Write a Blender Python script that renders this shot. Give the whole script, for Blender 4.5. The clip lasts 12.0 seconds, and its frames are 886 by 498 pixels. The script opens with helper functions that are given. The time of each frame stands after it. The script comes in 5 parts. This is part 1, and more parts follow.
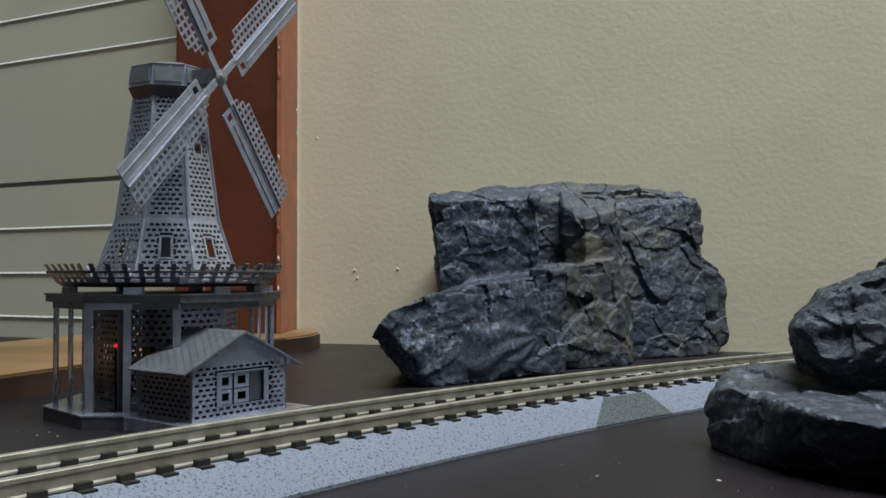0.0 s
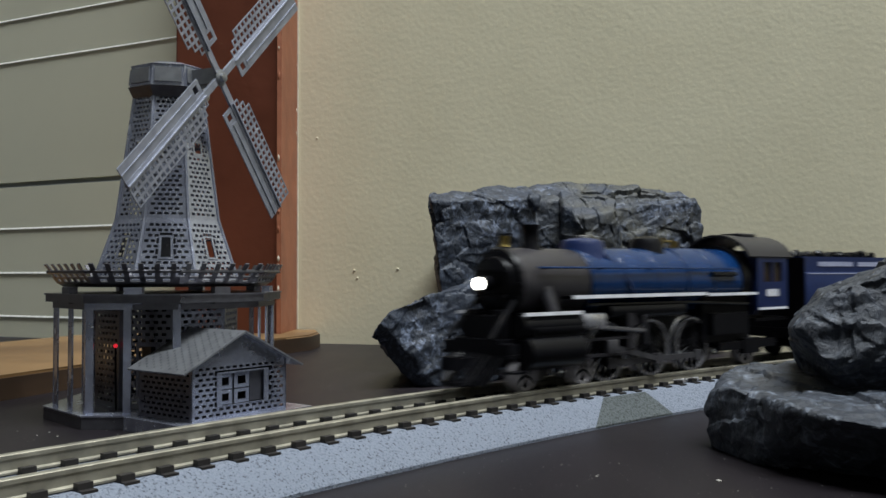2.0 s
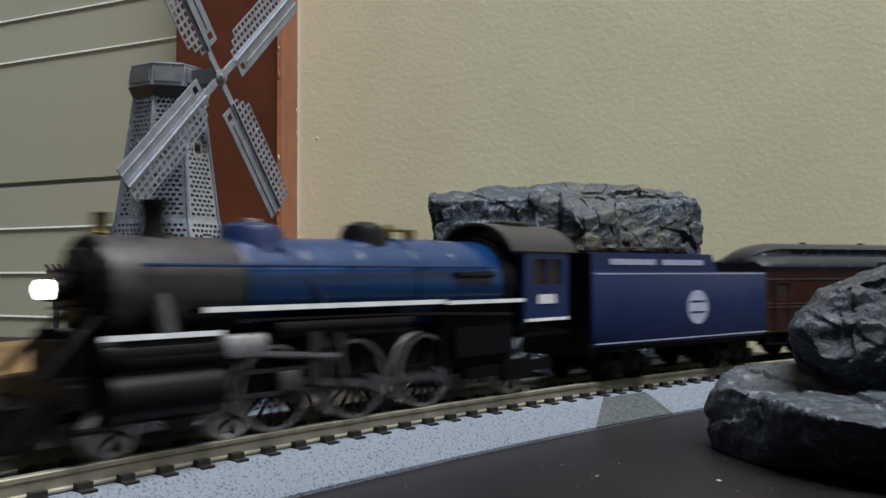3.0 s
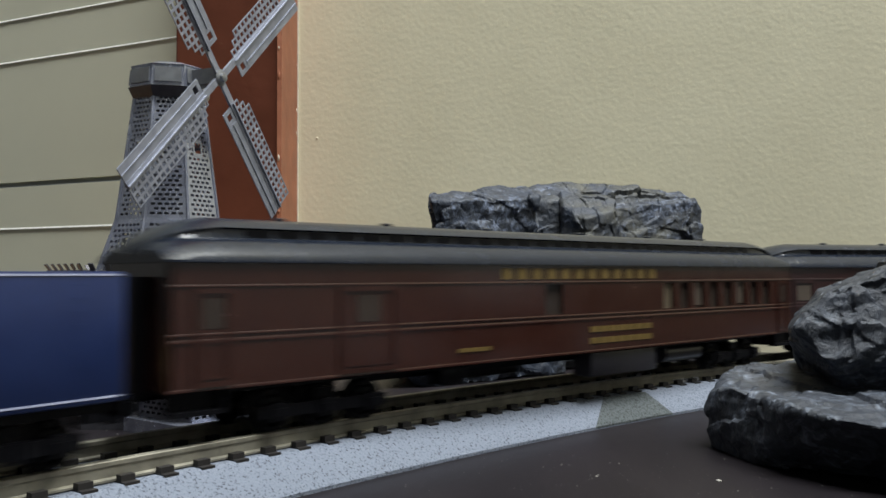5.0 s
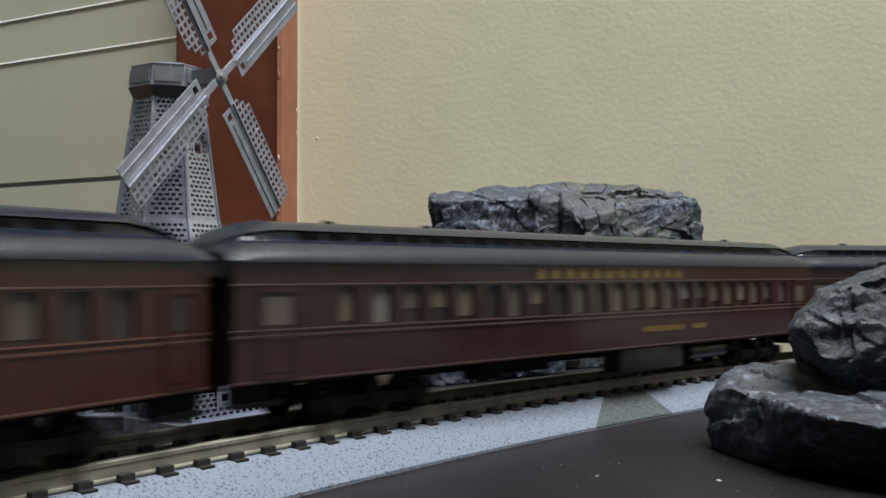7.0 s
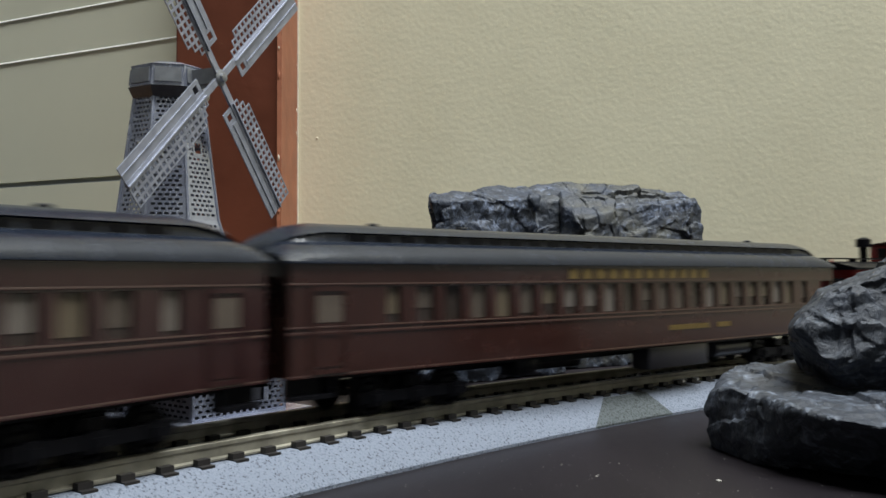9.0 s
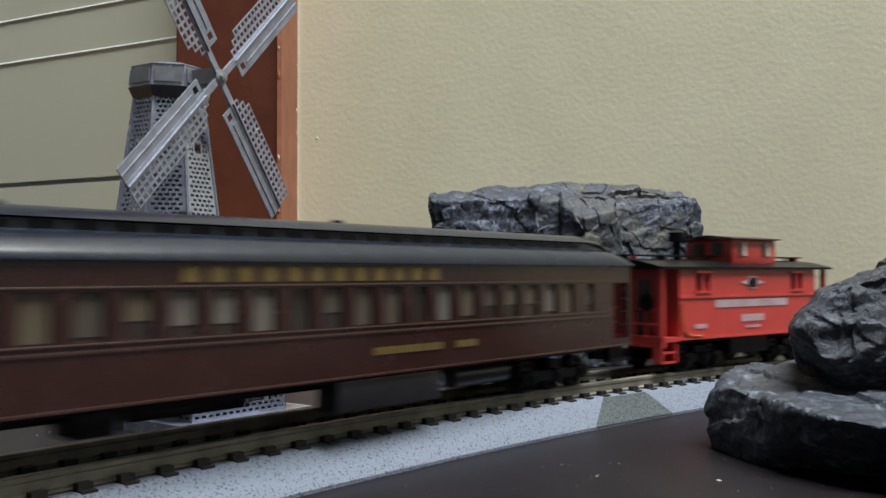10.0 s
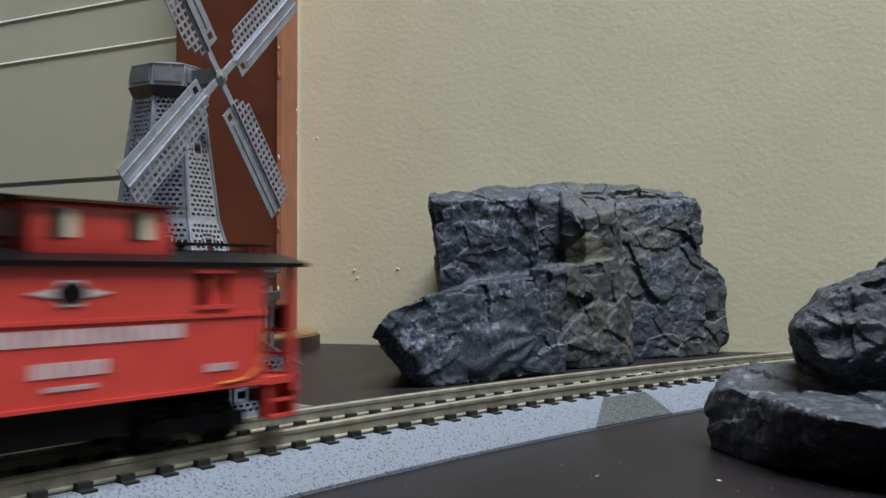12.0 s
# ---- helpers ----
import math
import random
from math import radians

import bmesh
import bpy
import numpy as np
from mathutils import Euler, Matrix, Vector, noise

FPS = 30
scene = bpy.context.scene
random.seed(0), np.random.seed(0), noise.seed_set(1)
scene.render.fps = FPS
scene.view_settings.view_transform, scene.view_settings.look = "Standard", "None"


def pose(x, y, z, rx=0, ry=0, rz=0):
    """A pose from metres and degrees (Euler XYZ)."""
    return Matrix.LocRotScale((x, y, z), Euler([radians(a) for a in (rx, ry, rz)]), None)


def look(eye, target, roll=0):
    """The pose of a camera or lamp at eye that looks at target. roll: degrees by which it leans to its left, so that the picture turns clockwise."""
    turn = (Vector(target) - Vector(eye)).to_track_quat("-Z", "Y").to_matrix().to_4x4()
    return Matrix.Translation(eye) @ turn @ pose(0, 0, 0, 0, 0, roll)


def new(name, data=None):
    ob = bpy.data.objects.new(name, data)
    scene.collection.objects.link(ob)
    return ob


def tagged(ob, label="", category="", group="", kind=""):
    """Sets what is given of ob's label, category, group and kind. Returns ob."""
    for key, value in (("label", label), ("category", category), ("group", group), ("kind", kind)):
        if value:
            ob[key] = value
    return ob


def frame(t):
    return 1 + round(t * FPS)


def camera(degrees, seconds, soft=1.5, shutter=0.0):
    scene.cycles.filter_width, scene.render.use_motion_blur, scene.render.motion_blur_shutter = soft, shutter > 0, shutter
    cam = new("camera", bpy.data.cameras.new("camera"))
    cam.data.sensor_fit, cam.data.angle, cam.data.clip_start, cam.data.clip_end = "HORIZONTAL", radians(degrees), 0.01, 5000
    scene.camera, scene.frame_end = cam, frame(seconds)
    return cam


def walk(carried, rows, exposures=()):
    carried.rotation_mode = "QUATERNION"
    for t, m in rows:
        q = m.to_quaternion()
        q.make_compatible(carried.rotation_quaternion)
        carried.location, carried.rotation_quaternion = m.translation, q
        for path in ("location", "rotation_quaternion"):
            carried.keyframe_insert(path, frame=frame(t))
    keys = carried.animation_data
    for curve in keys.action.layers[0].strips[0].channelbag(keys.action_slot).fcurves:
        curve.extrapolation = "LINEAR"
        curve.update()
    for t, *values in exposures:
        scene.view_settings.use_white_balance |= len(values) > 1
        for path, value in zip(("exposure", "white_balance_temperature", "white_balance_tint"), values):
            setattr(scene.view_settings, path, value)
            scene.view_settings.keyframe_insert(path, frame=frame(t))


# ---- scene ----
cam = camera(53.73, 12.0, 1.5, 0.85)
MM = 0.001
CAM_M = look((0, 0, 27.06 * MM), (0, 1000 * MM, (27.06 + 29.7) * MM), -0.15)
walk(cam, [(0.0, CAM_M), (12.0, CAM_M)], exposures=[(0.0, -0.04, 6380, 10), (2.0, -0.03, 6450, 10), (3.0, 0.04, 6600, 10), (4.8, 0.27, 6650, 10), (9.5, 0.31, 6550, 10), (11.3, 0.29, 6500, 10), (12.0, 0.12, 6400, 10)])

# ---- light ----
world = bpy.data.worlds.new("world")
scene.world = world
world.use_nodes = True
world.node_tree.nodes["Background"].inputs[0].default_value = (0.8, 0.9, 1.0, 1)
world.node_tree.nodes["Background"].inputs[1].default_value = 0.1


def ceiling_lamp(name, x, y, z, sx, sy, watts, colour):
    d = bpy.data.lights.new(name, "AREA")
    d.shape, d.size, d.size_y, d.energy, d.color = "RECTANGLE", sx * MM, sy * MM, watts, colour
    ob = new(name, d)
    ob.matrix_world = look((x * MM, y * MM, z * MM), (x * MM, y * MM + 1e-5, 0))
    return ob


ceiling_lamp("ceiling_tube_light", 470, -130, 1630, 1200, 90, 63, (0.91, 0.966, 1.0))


# ---- materials ----
def mat(name, col, rough=0.6, metal=0.0, col2=None, scale=400, detail=4, bump=0.0, bscale=None, spec=0.5, coat=0.0,
        mix=(0.35, 0.65), rnd=0.0, stretch=(1, 1, 1)):
    """Two-tone noise colour, optional fine bump; scales in cycles per metre."""
    m = bpy.data.materials.new(name)
    m.use_nodes = True
    nt = m.node_tree
    b = nt.nodes["Principled BSDF"]
    b.inputs["Roughness"].default_value, b.inputs["Metallic"].default_value = rough, metal
    b.inputs["Specular IOR Level"].default_value, b.inputs["Coat Weight"].default_value = spec, coat
    col2 = col2 or tuple(c * 0.8 for c in col)
    tc = nt.nodes.new("ShaderNodeTexCoord")
    mp = nt.nodes.new("ShaderNodeMapping")
    mp.inputs["Scale"].default_value = stretch
    nt.links.new(tc.outputs["Object"], mp.inputs[0])
    n1 = nt.nodes.new("ShaderNodeTexNoise")
    n1.inputs["Scale"].default_value, n1.inputs["Detail"].default_value = scale, detail
    nt.links.new(mp.outputs[0], n1.inputs["Vector"])
    r = nt.nodes.new("ShaderNodeValToRGB")
    r.color_ramp.elements[0].position, r.color_ramp.elements[1].position = mix
    r.color_ramp.elements[0].color, r.color_ramp.elements[1].color = (*col2, 1), (*col, 1)
    nt.links.new(n1.outputs[0], r.inputs[0])
    out = r.outputs[0]
    if rnd:
        oi = nt.nodes.new("ShaderNodeObjectInfo")
        mr = nt.nodes.new("ShaderNodeMapRange")
        mr.inputs["To Min"].default_value, mr.inputs["To Max"].default_value = 1 - rnd, 1 + rnd
        nt.links.new(oi.outputs["Random"], mr.inputs[0])
        hs = nt.nodes.new("ShaderNodeHueSaturation")
        nt.links.new(mr.outputs[0], hs.inputs["Value"])
        nt.links.new(out, hs.inputs["Color"])
        out = hs.outputs[0]
    nt.links.new(out, b.inputs["Base Color"])
    rr = nt.nodes.new("ShaderNodeMapRange")
    rr.inputs["To Min"].default_value, rr.inputs["To Max"].default_value = max(rough - 0.08, 0.03), min(rough + 0.1, 1)
    nt.links.new(n1.outputs[0], rr.inputs[0])
    nt.links.new(rr.outputs[0], b.inputs["Roughness"])
    if bump:
        n2 = nt.nodes.new("ShaderNodeTexNoise")
        n2.inputs["Scale"].default_value, n2.inputs["Detail"].default_value = bscale or scale * 3, 5
        nt.links.new(mp.outputs[0], n2.inputs["Vector"])
        bp = nt.nodes.new("ShaderNodeBump")
        bp.inputs["Strength"].default_value, bp.inputs["Distance"].default_value = 1.0, bump * MM
        nt.links.new(n2.outputs[0], bp.inputs["Height"])
        nt.links.new(bp.outputs[0], b.inputs["Normal"])
    return m


def glow(name, col, strength):
    m = bpy.data.materials.new(name)
    m.use_nodes = True
    b = m.node_tree.nodes["Principled BSDF"]
    b.inputs["Base Color"].default_value = (*col, 1)
    b.inputs["Emission Color"].default_value, b.inputs["Emission Strength"].default_value = (*col, 1), strength
    return m


M_WALL = mat("cream_wall_paint", (0.68, 0.63, 0.455), 0.55, col2=(0.65, 0.60, 0.43), scale=30, bump=0.085, bscale=540)
# Paint and floor of the unseen room, dark to keep fill light down.
M_ROOM = mat("room_paint", (0.19, 0.19, 0.185), 0.8, scale=8)
M_FLOOR = mat("floor_tile", (0.08, 0.075, 0.07), 0.5, scale=5)
M_TABLE = mat("dark_lacquered_wood", (0.013, 0.0103, 0.0124), 0.42, col2=(0.0085, 0.0070, 0.0085), scale=60, bump=0.03, bscale=900,
              stretch=(1, 0.3, 1), spec=0.2)
M_POST = mat("red_brown_paint", (0.16, 0.044, 0.021), 0.45, col2=(0.13, 0.036, 0.017), scale=50, bump=0.25, bscale=120)
M_SLAT = mat("cream_slat_paint", (0.72, 0.705, 0.555), 0.4, col2=(0.69, 0.675, 0.53), scale=20)
M_BEAD = mat("bead_highlight", (0.93, 0.92, 0.86), 0.3)
M_PINE = mat("varnished_pine", (0.23, 0.135, 0.055), 0.45, col2=(0.11, 0.058, 0.022), scale=70, stretch=(0.25, 0.25, 3), bump=0.05)
M_BALLAST = mat("speckled_grey_roadbed", (0.145, 0.165, 0.205), 0.9, col2=(0.030, 0.036, 0.050), scale=2800, detail=9, bump=0.28, bscale=2600,
                mix=(0.31, 0.47))
M_BALLASTSHADE = mat("shaded_roadbed", (0.066, 0.076, 0.078), 0.9, col2=(0.016, 0.020, 0.021), scale=2300, detail=8, bump=0.25, bscale=2600, mix=(0.34, 0.54))
M_WHEEL = mat("dull_wheel_metal", (0.46, 0.44, 0.46), 0.4, 0.3)
M_DUST = mat("pale_dust", (0.22, 0.21, 0.19), 0.9)
M_TIE = mat("dark_plastic_tie", (0.014, 0.012, 0.0115), 0.5, scale=800, rnd=0.2)
M_RAIL = mat("nickel_silver", (0.31, 0.29, 0.23), 0.42, 0.45, col2=(0.20, 0.187, 0.15), scale=300, stretch=(1, 1, 1))
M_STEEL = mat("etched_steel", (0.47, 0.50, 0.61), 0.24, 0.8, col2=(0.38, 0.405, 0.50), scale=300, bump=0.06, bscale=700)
M_DKSTEEL = mat("dark_and_shaded_steel", (0.16, 0.16, 0.18), 0.3, 0.8, scale=500)
M_MIDSTEEL = mat("grey_etched_steel", (0.30, 0.31, 0.33), 0.32, 0.7, scale=500)
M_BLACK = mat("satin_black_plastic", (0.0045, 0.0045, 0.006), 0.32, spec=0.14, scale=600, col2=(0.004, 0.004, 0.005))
M_GRAPH = mat("graphite_grey_paint", (0.019, 0.018, 0.022), 0.33, spec=0.45, scale=500)
M_BLUE = mat("blue_enamel", (0.0025, 0.023, 0.088), 0.22, scale=300, col2=(0.002, 0.019, 0.072))
M_NAVY = mat("navy_enamel", (0.008, 0.019, 0.075), 0.34, scale=300, col2=(0.007, 0.016, 0.064))
M_WHITE = mat("white_lining", (0.75, 0.76, 0.80), 0.5)
M_MAROON = mat("tuscan_red_plastic", (0.031, 0.0085, 0.0052), 0.22, spec=0.85, scale=300, col2=(0.027, 0.0075, 0.0048))
M_MAROON2 = mat("deep_maroon_plastic", (0.027, 0.0092, 0.0088), 0.22, spec=0.85, scale=300, col2=(0.023, 0.008, 0.0077))
M_ROOF = mat("slate_grey_roof", (0.0085, 0.0122, 0.0215), 0.24, spec=0.42, scale=300)
M_GOLD = mat("gold_lettering", (0.13, 0.085, 0.020), 0.5)
M_WIN = mat("dark_window_glass", (0.036, 0.027, 0.022), 0.12, scale=100)
M_BLIND = mat("pale_window_blind", (0.145, 0.125, 0.108), 0.35, scale=250)
M_BLIND2 = mat("dim_window_blind", (0.085, 0.067, 0.053), 0.35, scale=250)
M_BLIND3 = mat("yellowed_window_blind", (0.115, 0.090, 0.060), 0.35, scale=250)
M_RED = mat("caboose_red_plastic", (0.52, 0.050, 0.042), 0.34, scale=300, col2=(0.47, 0.044, 0.036))
M_LAMP = glow("headlight_glow", (1.0, 0.97, 0.9), 10)
M_LED = glow("red_led_glow", (1.0, 0.03, 0.05), 0.6)
M_METAL = mat("bright_metal", (0.62, 0.62, 0.66), 0.26, 0.85)
M_ROD = mat("oily_rod_metal", (0.10, 0.098, 0.108), 0.34, 0.6)
M_YELLOW = mat("orange_handrail_paint", (0.50, 0.15, 0.02), 0.45)
M_BROWN = mat("dark_brown_plastic", (0.029, 0.0088, 0.0064), 0.24, spec=0.7, scale=300, col2=(0.025, 0.0078, 0.0056))
M_PALEBLUE = mat("pale_blue_lettering", (0.40, 0.42, 0.55), 0.5, col2=(0.30, 0.32, 0.44), scale=700)
M_SMOKEBOX = mat("silvery_graphite_paint", (0.040, 0.037, 0.042), 0.38, 0.35, scale=500)
M_SAIL = mat("satin_steel_sheet", (0.33, 0.345, 0.41), 0.45, 0.5, col2=(0.25, 0.265, 0.32), scale=400, bump=0.04, bscale=900)
M_PINK = mat("worn_white_lettering", (0.50, 0.40, 0.42), 0.5)
M_POSTEDGE = mat("worn_and_lit_orange_brown", (0.30, 0.105, 0.050), 0.5, col2=(0.22, 0.07, 0.032), scale=90, bump=0.3, bscale=150)
M_BOARDEDGE = mat("shaded_wood_edge", (0.045, 0.024, 0.012), 0.5, col2=(0.025, 0.014, 0.008), scale=70, stretch=(0.25, 0.25, 3))
M_SEAL = mat("pale_sealant", (0.62, 0.55, 0.44), 0.6)
M_BRASS = mat("brass", (0.36, 0.27, 0.09), 0.3, 1.0)


# ---- mesh helpers; authored in millimetres ----
def box(bm, x0, x1, y0, y1, z0, z1):
    v = [bm.verts.new((x, y, z)) for x in (x0, x1) for y in (y0, y1) for z in (z0, z1)]
    for f in ((0, 1, 3, 2), (4, 6, 7, 5), (0, 4, 5, 1), (2, 3, 7, 6), (0, 2, 6, 4), (1, 5, 7, 3)):
        bm.faces.new([v[i] for i in f])
    return bm


def boxes(*bs):
    bm = bmesh.new()
    for b in bs:
        box(bm, *b)
    return bm


def rbox(x0, x1, y0, y1, z0, z1, bev=0.3, seg=2):
    bm = box(bmesh.new(), x0, x1, y0, y1, z0, z1)
    bmesh.ops.bevel(bm, geom=bm.edges[:], offset=bev, segments=seg, profile=0.5, affect="EDGES")
    return bm


def tube(bm, a, b, r, seg=14, r2=None):
    """A capped cylinder or cone from a to b."""
    a, b = Vector(a), Vector(b)
    w = (b - a).normalized()
    u = w.orthogonal().normalized()
    v = w.cross(u)
    r2 = r if r2 is None else r2
    ra, rb = [], []
    for i in range(seg):
        c, s = math.cos(math.tau * i / seg), math.sin(math.tau * i / seg)
        ra.append(bm.verts.new(a + (u * c + v * s) * r))
        rb.append(bm.verts.new(b + (u * c + v * s) * r2))
    for i in range(seg):
        j = (i + 1) % seg
        bm.faces.new((ra[i], ra[j], rb[j], rb[i]))
    bm.faces.new(ra[::-1])
    bm.faces.new(rb)
    return bm


def tubes(*ts):
    bm = bmesh.new()
    for t in ts:
        tube(bm, *t)
    return bm


def lathe(bm, profile, origin, axis=(0, 0, 1), seg=20, caps=True):
    """Turns (radius, height) pairs round an axis."""
    q = Vector((0, 0, 1)).rotation_difference(Vector(axis))
    o = Vector(origin)
    rings = []
    for r, h in profile:
        rings.append([bm.verts.new(o + q @ Vector((max(r, 1e-3) * math.cos(math.tau * i / seg), max(r, 1e-3) * math.sin(math.tau * i / seg), h)))
                      for i in range(seg)])
    for a, b in zip(rings, rings[1:]):
        for i in range(seg):
            j = (i + 1) % seg
            bm.faces.new((a[i], a[j], b[j], b[i]))
    if caps:
        bm.faces.new(rings[0][::-1])
        bm.faces.new(rings[-1])
    return bm


def prism(bm, pts, x0, x1, axis="x"):
    """A closed outline extruded along an axis: x takes (y, z) pairs, y takes (x, z), z takes (x, y)."""
    put = {"x": lambda a, p: (a, p[0], p[1]), "y": lambda a, p: (p[0], a, p[1]), "z": lambda a, p: (p[0], p[1], a)}[axis]
    r0 = [bm.verts.new(put(x0, p)) for p in pts]
    r1 = [bm.verts.new(put(x1, p)) for p in pts]
    n = len(pts)
    for i in range(n):
        j = (i + 1) % n
        bm.faces.new((r0[i], r0[j], r1[j], r1[i]))
    bm.faces.new(r0[::-1])
    bm.faces.new(r1)
    return bm


def to_mesh(name, bm, material, angle=38):
    bmesh.ops.recalc_face_normals(bm, faces=bm.faces[:])
    bmesh.ops.scale(bm, vec=(MM, MM, MM), verts=bm.verts[:])
    me = bpy.data.meshes.new(name)
    bm.to_mesh(me)
    bm.free()
    me.materials.append(material)
    me.polygons.foreach_set("use_smooth", [True] * len(me.polygons))
    me.set_sharp_from_angle(angle=radians(angle))
    return me


def part(name, bm, material, parent=None, label="", at=None):
    ob = new(name, to_mesh(name, bm, material))
    ob.parent = parent
    if at:
        ob.location = [c * MM for c in at]
    if label:
        tagged(ob, label)
    return ob


def thing(name, label, category, at=(0, 0, 0), rz=0.0, group="", kind=""):
    ob = new(name)
    ob.empty_display_size = 0.01
    ob.matrix_basis = pose(at[0] * MM, at[1] * MM, at[2] * MM, 0, 0, rz)
    return tagged(ob, label, category, group, kind)


# ---- the track's line ----
S0, TH0, K0, RAIL_Z, START = 0.0, 0.7866, -0.0017, 6.93, (0.0, 146.15)


def curvature(s):
    if s < -150:
        return 0.0
    if s < 168:
        return K0
    return -1 / 120 if s < 370 else 0.0


SHADE_EDGES = [(32.3, 24.2), (36.0, 31.0), (40.0, 38.0), (43.0, 43.5), (45.3, 48.0)]
LINE = {}


def lay_line():
    x, y, th = START[0], START[1], TH0
    LINE[0] = (x, y, th)
    for i in range(1, 1101):
        k = curvature(i - 0.5)
        x, y, th = x + math.cos(th + k / 2), y + math.sin(th + k / 2), th + k
        LINE[i] = (x, y, th)
    x, y, th = START[0], START[1], TH0
    for i in range(-1, -1201, -1):
        k = curvature(i + 0.5)
        x, y, th = x - math.cos(th - k / 2), y - math.sin(th - k / 2), th - k
        LINE[i] = (x, y, th)


lay_line()


def on_line(s, lat=0.0):
    i = math.floor(s)
    f = s - i
    a, b = LINE[i], LINE[i + 1]
    x, y, th = (a[k] + (b[k] - a[k]) * f for k in range(3))
    return Vector((x - lat * math.sin(th), y + lat * math.cos(th), 0)), th


# ---- room ----
def slab(name, pts, z0, z1, material, label, category):
    bm = prism(bmesh.new(), pts, z0, z1, "z")
    return tagged(part(name, bm, material), label, category, kind="structure")


W0, WD = Vector((-56, 350)), Vector((0.963, -0.2685)).normalized()
WN = Vector((-WD.y, WD.x))


def wpt(a, b):
    v = W0 + WD * a + WN * b
    return (v.x, v.y)


slab("wall_north", [wpt(-45, 0), wpt(1500, 0), wpt(1500, 80), wpt(-45, 80)], -740, 1700, M_WALL, "cream painted wall with an orange-peel texture", "wall")
# Unseen shell added round the table; its grey tones hold back bounced light.
slab("wall_east", [wpt(1500, 80), wpt(1500, -2200), wpt(1580, -2200), wpt(1580, 80)], -740, 1700, M_ROOM, "plain grey room wall, unseen, toned to limit bounced light", "wall")
slab("wall_south", [wpt(-1500, -2200), wpt(1500, -2200), wpt(1500, -2280), wpt(-1500, -2280)], -740, 1700, M_ROOM, "plain grey room wall, unseen, toned to limit bounced light", "wall")
slab("wall_west", [wpt(-1500, 400), wpt(-1500, -2200), wpt(-1580, -2200), wpt(-1580, 400)], -740, 1700, M_ROOM, "plain grey room wall, unseen, toned to limit bounced light", "wall")
slab("ceiling", [wpt(-1580, 600), wpt(1580, 600), wpt(1580, -2280), wpt(-1580, -2280)], 1700, 1760, M_ROOM, "plain grey ceiling, unseen, toned to limit bounced light", "ceiling")
slab("floor", [wpt(-1580, 600), wpt(1580, 600), wpt(1580, -2280), wpt(-1580, -2280)], -800, -740, M_FLOOR, "plain tiled room floor, unseen, dark to limit bounced light", "floor")


def build_table():
    t = thing("table", "dark brown lacquered wooden table top with dust specks", "table")
    pts = [wpt(-700, 0), wpt(980, 0), wpt(980, -1500), wpt(-700, -1500)]
    bm = prism(bmesh.new(), pts, -28, 0, "z")
    part("tabletop", bm, M_TABLE, t)
    for a, b in ((-660, -60), (940, -60), (-660, -1440), (940, -1440)):
        x, y = wpt(a, b)
        part("leg", rbox(x - 30, x + 30, y - 30, y + 30, -740, -28.5, 4), M_TABLE, t)
    return t


build_table()


def build_plank():
    out = [(-126, 100), (-96, 190), (-61, 294), (-54, 304), (-48, 317), (-47, 332), (-50, 347), (-61, 349.5), (-100, 345), (-121, 346), (-133, 318), (-197, 130)]
    bm = prism(bmesh.new(), out, 0.02, 5.6, "z")
    bmesh.ops.bevel(bm, geom=[e for e in bm.edges if all(v.co.z > 5 for v in e.verts)], offset=0.6, segments=3, affect="EDGES")
    t = tagged(part("wooden_board", bm, M_PINE), "orange varnished pine board with a rounded end", "board")
    # Dark band along the front edge: the board's unlit side put into colour.
    edge = [(x + 0.35, y - 0.1) for x, y in out[:6]]
    part("edge_shade_band", prism(bmesh.new(), edge + [(x - 3, y + 1) for x, y in reversed(edge)], 0.03, 4.9, "z"), M_BOARDEDGE, t, "board edge, its shaded side put in as dark colour")
    return t


build_plank()

bm = prism(bmesh.new(), [(-60, 322), (-58.8, 350.5), (-101, 361), (-104, 338)], 5.65, 1700, "z")
bmesh.ops.bevel(bm, geom=[e for e in bm.edges if abs(e.verts[0].co.z - e.verts[1].co.z) > 100], offset=1.0, segments=2, affect="EDGES")
post = tagged(part("post", bm, M_POST), "red-brown painted wooden post with chipped edges", "post", kind="structure")
# Strip over the right side in lighter paint: its lit look put into colour.
bm = prism(bmesh.new(), [(-61.2, 321.6), (-59.6, 321.9), (-58.4, 349.4), (-59.4, 349.5), (-60.6, 323.2), (-61.2, 323.2)], 5.65, 1700, "z")
part("lit_edge_strip", bm, M_POSTEDGE, post, "worn orange-brown corner strip, lightened as the post's lit side")


def chip_post():
    rng = random.Random(9)
    for k in range(16):
        z = rng.choice((22, 31, 44, 52, 60, 66, 74, 83, 90, 97, 105, 112)) + rng.uniform(-4, 4)
        chip = bmesh.new()
        x, y = (-60.6, 321.7) if k % 3 else (-58.6, 348)
        bmesh.ops.create_icosphere(chip, subdivisions=1, radius=1.0, matrix=Matrix.Translation((x, y, z)) @ Matrix.Diagonal((rng.uniform(0.3, 0.55), 0.4, rng.uniform(0.6, 2.2), 1)))
        part("paint_chip", chip, M_POSTEDGE if k % 2 else M_SEAL, post)


chip_post()
tagged(part("trim", boxes((-59.4, -58.0, 349.6, 350.6, 5.7, 1700)), M_SEAL), "pale sealant line where the post meets the wall", "trim", kind="structure")


